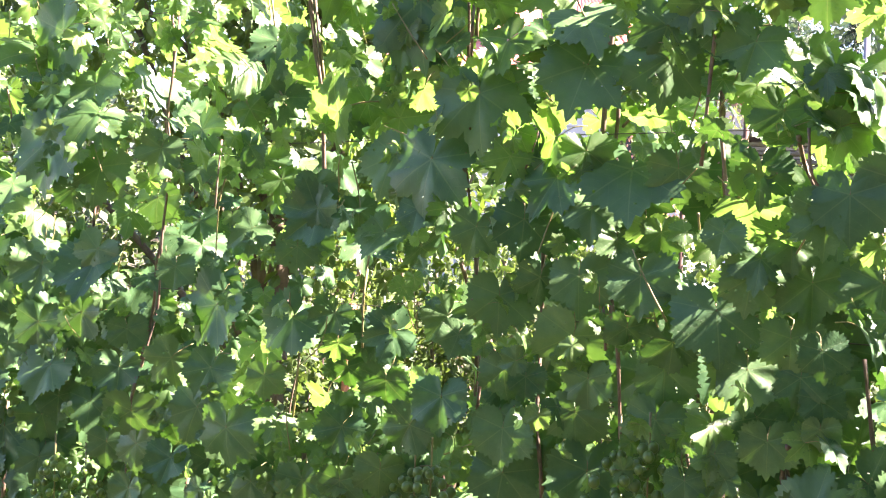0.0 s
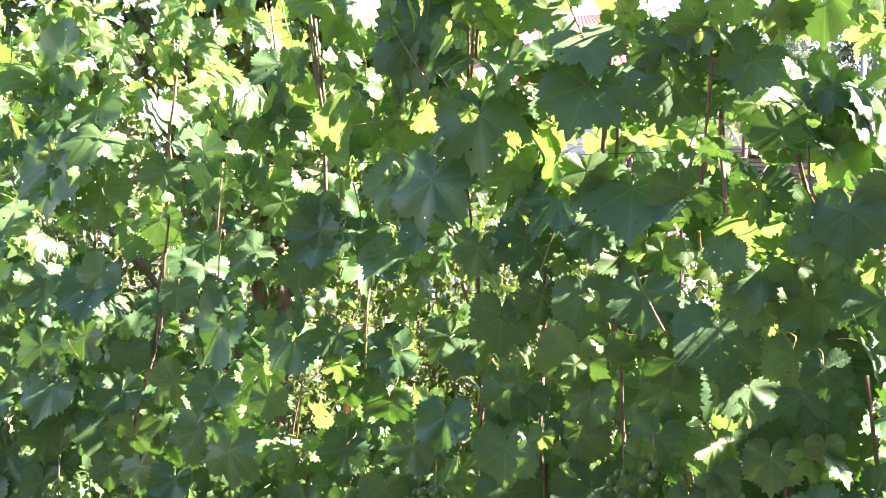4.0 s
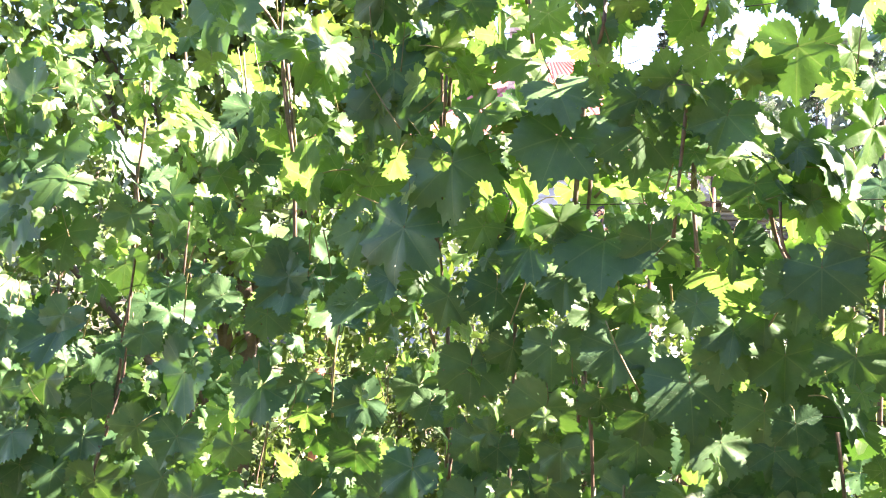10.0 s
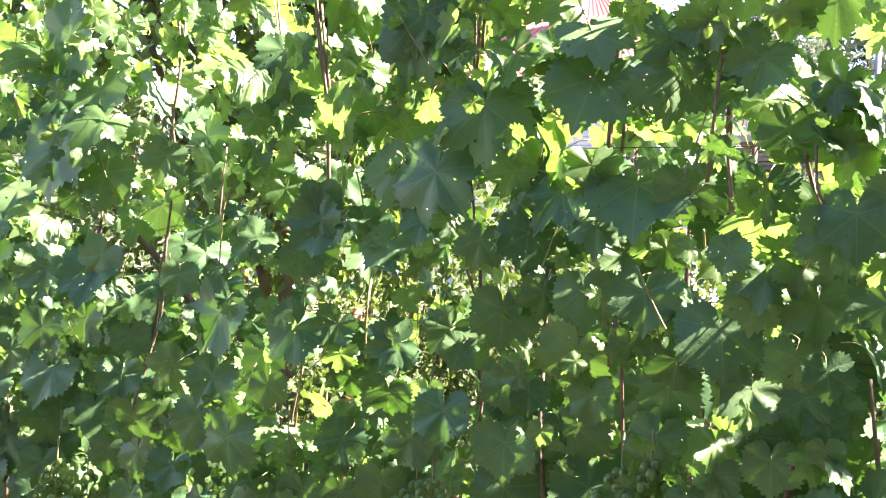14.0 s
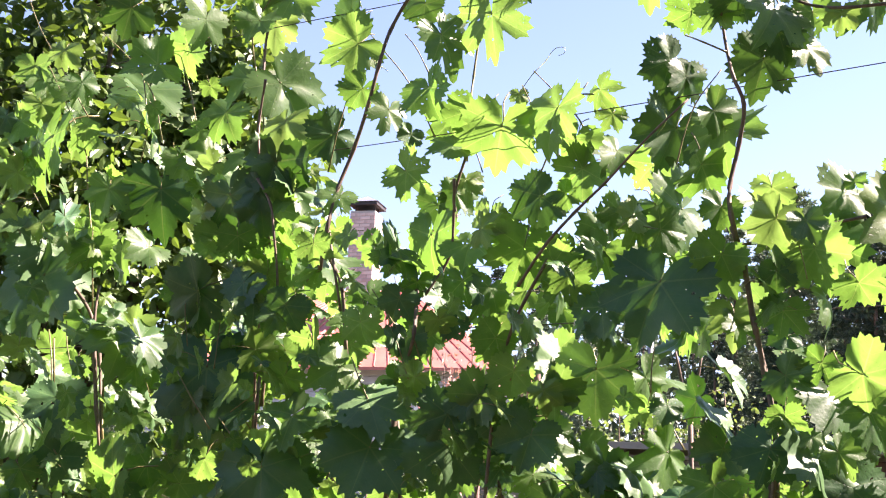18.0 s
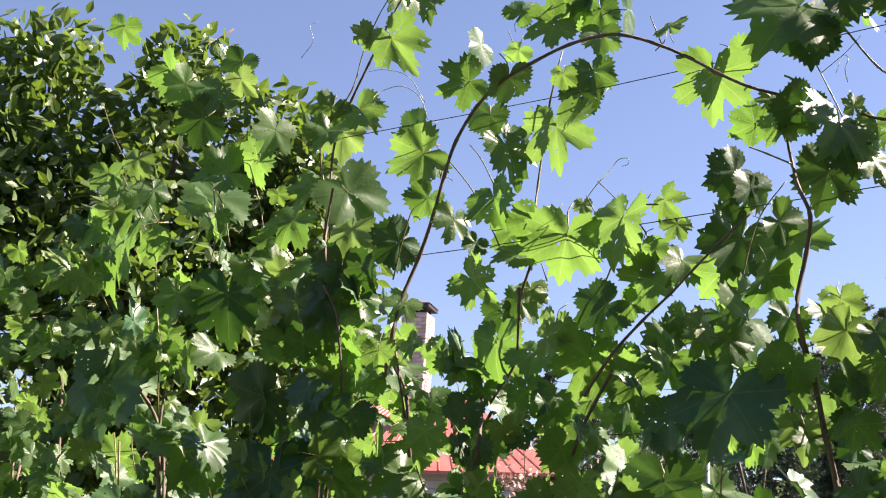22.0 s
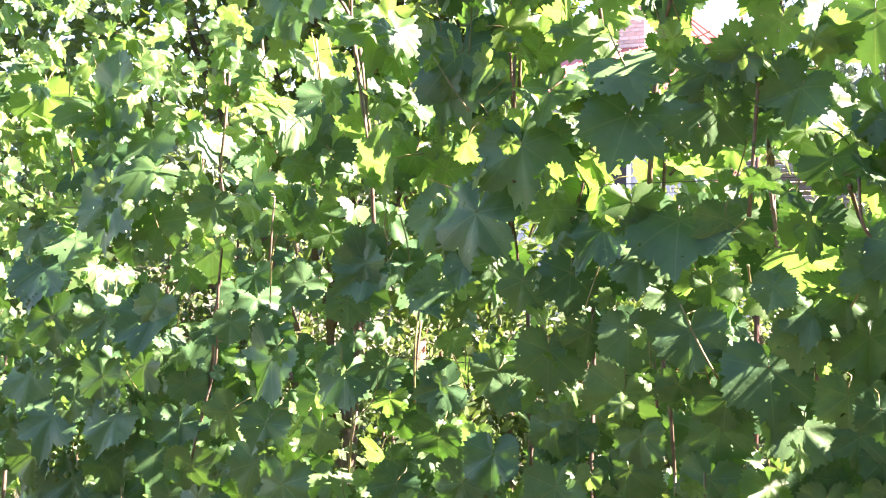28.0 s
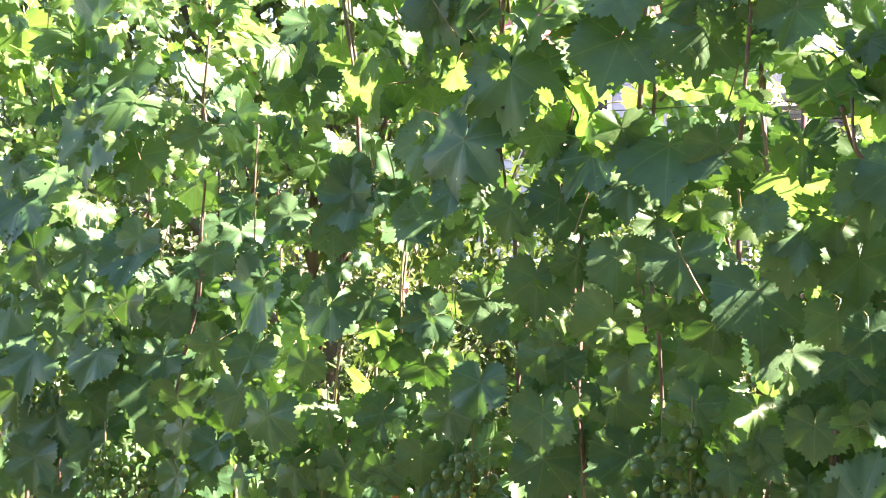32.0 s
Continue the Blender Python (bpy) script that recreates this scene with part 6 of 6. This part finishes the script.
house = tagged(new("house"), "grey-sided house with a red metal roof and brick chimney", "house")
house.matrix_basis = TURN_H


def house_part(name, bm, mat, label="", parent=None):
    ob = new(name, mesh_of(name, bm, mat, smooth=False))
    ob.parent = parent or house
    return tagged(ob, label)


HX, HY, EAVE, RIDGE = 3.7, 3.4, 4.9, 7.1
bm = bmesh.new()
box(bm, (-HX, -HY, 0), (HX, HY, EAVE))
house_part("wall", bm, SIDING)
plank = bmesh.new()
box(plank, (-HX - 0.02, -HY - 0.03, 0), (HX + 0.02, -HY - 0.002, 0.155), 0.01)
plank = mesh_of("siding_board", plank, SIDING, smooth=False)
for k in range(30):
    ob = new("siding_board", plank)
    ob.parent = house
    ob.matrix_basis = Matrix.Translation((0, 0, 0.165 * k + 0.05)) @ Matrix.Rotation(radians(1.6), 4, "X")
for x in (-2.6, 0.4, 2.8):
    bm = bmesh.new()
    box(bm, (x - 0.55, -HY - 0.09, 2.9), (x + 0.55, -HY - 0.045, 4.3), 0.01)
    fr = house_part("window", bm, FRAME_PAINT, "white-framed window")
    bm = bmesh.new()
    box(bm, (x - 0.46, -HY - 0.10, 2.99), (x - 0.03, -HY - 0.092, 4.21))
    box(bm, (x + 0.03, -HY - 0.10, 2.99), (x + 0.46, -HY - 0.092, 4.21))
    house_part("pane", bm, SOOT, parent=fr)
# hipped roof of ribbed sheets, each slope a part
OX, OY, RX = HX + 0.5, HY + 0.5, 0.9
for name, quad in (("roof_slope", [(-OX, -OY, EAVE - 0.1), (OX, -OY, EAVE - 0.1), (RX, 0, RIDGE), (-RX, 0, RIDGE)]), ("roof_slope", [(OX, OY, EAVE - 0.1), (-OX, OY, EAVE - 0.1), (-RX, 0, RIDGE), (RX, 0, RIDGE)]),
                   ("roof_slope", [(-OX, OY, EAVE - 0.1), (-OX, -OY, EAVE - 0.1), (-RX, 0, RIDGE)]), ("roof_slope", [(OX, -OY, EAVE - 0.1), (OX, OY, EAVE - 0.1), (RX, 0, RIDGE)])):
    bm = bmesh.new()
    q = [Vector(v) for v in quad]
    lo = [bm.verts.new(v) for v in q]
    hi = [bm.verts.new(v + Vector((0, 0, 0.06))) for v in q]
    bm.faces.new(lo[::-1])
    bm.faces.new(hi)
    for i in range(len(q)):
        bm.faces.new((lo[i], lo[(i + 1) % len(q)], hi[(i + 1) % len(q)], hi[i]))
    slope = house_part(name, bm, RED_ROOF)
    for k in range(1, 28):  # standing ribs run up the slope
        f = k / 28
        foot = q[0].lerp(q[1], f)
        head = q[3].lerp(q[2], f) if len(q) == 4 else q[2]
        if len(q) == 3:
            head = foot.lerp(q[2], 1 - abs(2 * f - 1) * 0.0)
        bm = bmesh.new()
        tube(bm, [foot + Vector((0, 0, 0.065)), head + Vector((0, 0, 0.065))], 0.018, 0.018, 4)
        house_part("rib", bm, RED_ROOF, parent=slope)

# chimney: bricks round a mortar core, a tin hood on posts
CX, CY, CW, CD, CZ0, CZ1 = 0.36, -1.55, 0.60, 0.60, 6.0, 8.62
bm = bmesh.new()
box(bm, (CX - CW / 2 + 0.012, CY - CD / 2 + 0.012, CZ0), (CX + CW / 2 - 0.012, CY + CD / 2 - 0.012, CZ1 - 0.01))
chimney = house_part("chimney", bm, MORTAR, "pale brick chimney with a tin hood")
sizes = {}


def brick_mesh(w, d):
    key = (round(w, 3), round(d, 3))
    if key not in sizes:
        bm = bmesh.new()
        box(bm, (-w / 2, -d / 2, 0), (w / 2, d / 2, 0.071), 0.006)
        sizes[key] = mesh_of("brick", bm, BRICK, smooth=False)
    return sizes[key]


course = 0.083
for k in range(int((CZ1 - CZ0) / course)):
    z = CZ0 + k * course
    shift = 0.5 if k % 2 else 0.0
    for side in (-1, 1):
        for i, (u0, u1) in enumerate(((0, 0.4), (0.4, 0.8), (0.8, 1.0)) if k % 2 else ((0, 0.2), (0.2, 0.6), (0.6, 1.0))):
            ob = new("brick", brick_mesh(CW * (u1 - u0) - 0.011, 0.11))
            ob.parent = chimney
            ob.matrix_basis = Matrix.Translation((CX - CW / 2 + CW * (u0 + u1) / 2, CY + side * (CD / 2 - 0.055), z))
        for u0, u1 in ((0.27, 0.5), (0.5, 0.73)) if k % 2 else ((0.27, 0.73),):
            ob = new("brick", brick_mesh(0.11, CD * (u1 - u0) - 0.011))
            ob.parent = chimney
            ob.matrix_basis = Matrix.Translation((CX + side * (CW / 2 - 0.055), CY - CD / 2 + CD * (u0 + u1) / 2, z))
bm = bmesh.new()
for sx in (-1, 1):
    for sy in (-1, 1):
        box(bm, (CX + sx * 0.22 - 0.015, CY + sy * 0.13 - 0.015, CZ1 - 0.02), (CX + sx * 0.22 + 0.015, CY + sy * 0.13 + 0.015, CZ1 + 0.16))
house_part("hood_posts", bm, SOOT, parent=chimney)
bm = bmesh.new()
lo = [bm.verts.new((CX + sx * (CW / 2 + 0.03), CY + sy * (CD / 2 + 0.04), CZ1 + 0.12)) for sx, sy in ((-1, -1), (1, -1), (1, 1), (-1, 1))]
mid = [bm.verts.new((v.co.x, v.co.y, CZ1 + 0.20)) for v in lo]
for i in range(4):
    bm.faces.new((lo[i], lo[(i + 1) % 4], mid[(i + 1) % 4], mid[i]))
bm.faces.new(lo[::-1])
house_part("hood_skirt", bm, SOOT, parent=chimney)
bm = bmesh.new()
top = [bm.verts.new((CX, CY, CZ1 + 0.40))]
rim = [bm.verts.new((CX + sx * (CW / 2 + 0.05), CY + sy * (CD / 2 + 0.06), CZ1 + 0.20)) for sx, sy in ((-1, -1), (1, -1), (1, 1), (-1, 1))]
for i in range(4):
    bm.faces.new((rim[i], rim[(i + 1) % 4], top[0]))
bm.faces.new(rim[::-1])
house_part("hood", bm, TIN, "grey tin hood", parent=chimney)


# ---- the low shed ----
def frame_at(az, dist, turn):
    return Matrix.Translation(polar(az, dist)) @ Matrix.Rotation(radians(turn), 4, "Z")


shed = tagged(new("shed"), "low open shed of weathered boards with dark inside", "shed")
shed.matrix_basis = frame_at(21.5, 7.2, -22 - BEARING)
for x in (-1.35, -0.2, 1.1, 2.2):
    bm = bmesh.new()
    box(bm, (x - 0.05, -0.05, -0.02), (x + 0.05, 0.05, 1.9), 0.008)
    q = new("post", mesh_of("post", bm, BROWN_WOOD, smooth=False))
    q.parent = shed
bm = bmesh.new()
box(bm, (0.15, -0.1, 1.90), (2.4, -0.055, 2.03), 0.006)
new("beam", mesh_of("beam", bm, BROWN_WOOD, smooth=False)).parent = shed
r = random.Random(8)
board = bmesh.new()
box(board, (-0.9, -0.02, -0.012), (0.9, 0.02, 0.012), 0.004)
board = mesh_of("board", board, OLD_WOOD, smooth=False)
for k in range(12):  # stacked boards under the roof's edge
    q = new("board", board)
    q.parent = shed
    q.matrix_basis = Matrix.Translation((-1.05 + r.uniform(-.06, .06), -0.1 + r.uniform(-.02, .02), 1.72 + 0.027 * k)) @ Matrix.Rotation(r.uniform(-.02, .02), 4, "Z")
wide_board = bmesh.new()
box(wide_board, (-0.075, 0, 0), (0.075, 0.022, 1.95), 0.004)
wide_board = mesh_of("plank", wide_board, OLD_WOOD, smooth=False)
for k in range(26):
    q = new("plank", wide_board)
    q.parent = shed
    q.matrix_basis = Matrix.Translation((-1.45 + 0.152 * k, 1.5, 0)) @ Matrix.Rotation(r.uniform(-.01, .01), 4, "Y")
bm = bmesh.new()
box(bm, (-1.6, -0.2, 2.06), (2.6, 1.7, 2.10))
new("roof", mesh_of("roof", bm, OLD_WOOD, smooth=False)).parent = shed
for x in (-1.5, 2.42):
    bm = bmesh.new()
    box(bm, (x, 0.05, 0), (x + 0.03, 1.5, 2.05))
    new("side_wall", mesh_of("side_wall", bm, BROWN_WOOD, smooth=False)).parent = shed


# ---- stakes and small garden things ----
def stake(p, z0, z1, rad, mat, name, label, category, lean=0.0):
    bm = bmesh.new()
    tube(bm, [Vector((p.x, p.y, z0)), Vector((p.x + lean * 0.5, p.y, (z0 + z1) / 2)), Vector((p.x + lean, p.y, z1))], rad, rad * 0.92, 8)
    return tagged(new(name, mesh_of(name, bm, mat)), label, category)


fork = polar(17.2, 2.75)
bm = bmesh.new()
tube(bm, smooth_line([Vector((fork.x, fork.y, -0.02)), Vector((fork.x + 0.012, fork.y, 1.0)), Vector((fork.x, fork.y, 1.90))], 4), 0.007, 0.0055, 7, 0.15)
for dx in (-0.035, 0.03):
    tube(bm, smooth_line([Vector((fork.x, fork.y, 1.88)), Vector((fork.x + dx * 0.5, fork.y, 1.94)), Vector((fork.x + dx, fork.y, 2.02))], 3), 0.005, 0.003, 6, 0.15)
tagged(new("forked_stake", mesh_of("forked_stake", bm, CANE)), "thin forked wooden stake behind the vine leaves", "stake")
p = polar(15.2, 12.5)
bm = bmesh.new()
tube(bm, [p, p + Vector((0, 0, 3.64))], 0.03, 0.03, 10)
pipe = thing("pipe", p, "grey metal flue pipe with a dark cap among shrubs", "pipe")
part("tube", bm, FLUE, pipe)
bm = bmesh.new()
tube(bm, [p + Vector((0, 0, 3.63)), p + Vector((0, 0, 3.66)), p + Vector((0, 0, 3.70))], 0.05, 0.02, 10)
part("cap", bm, SOOT, pipe)
stake(polar(-9.5, 3.9), -0.02, 1.2, 0.018, ORANGE, "garden_stake", "faded orange painted wooden stake behind the vines", "stake", 0.04)
stake(polar(9.8, 4.2), -0.02, 2.22, 0.011, BROWN_WOOD, "trellis_post", "short brown trellis post behind the leaves", "post")
stake(polar(7.0, 4.4), -0.02, 2.0, 0.011, BROWN_WOOD, "trellis_post", "short brown trellis post behind the leaves", "post")
p = polar(-7.3, 4.6)
bm = bmesh.new()
box(bm, (p.x - 0.022, p.y - 0.004, 1.27), (p.x + 0.022, p.y + 0.004, 1.47), 0.003)
tube(bm, [Vector((p.x, p.y + 0.008, -0.02)), Vector((p.x, p.y + 0.008, 1.45))], 0.006, 0.006, 6)
tagged(new("plant_marker", mesh_of("plant_marker", bm, WHITE_PLASTIC, smooth=False)), "small white plastic plant marker on a stick", "marker")

# ---- added wall, never in view: cuts sky light from behind the camera ----
bm = bmesh.new()
box(bm, (-12.0, -1.92, -0.02), (12.0, -1.80, 6.0))
tagged(new("wall_south", mesh_of("wall_south", bm, DARK_WALL, smooth=False)), "added plain grey wall, out of view, that blocks sky light", "wall", kind="structure")

# power lines far off
for k in range(3):
    bm = bmesh.new()
    a, b = polar(-8, 46, 12.4 - 0.42 * k), polar(26, 50, 12.2 - 0.42 * k)
    tube(bm, [a.lerp(b, i / 16) - Vector((0, 0, 0.5 * math.sin(math.pi * i / 16))) for i in range(17)], 0.014, 0.014, 4)
    tagged(new("power_line", mesh_of("power_line", bm, WIRE)), "thin overhead power line in the sky", "cable", "overhead power lines")
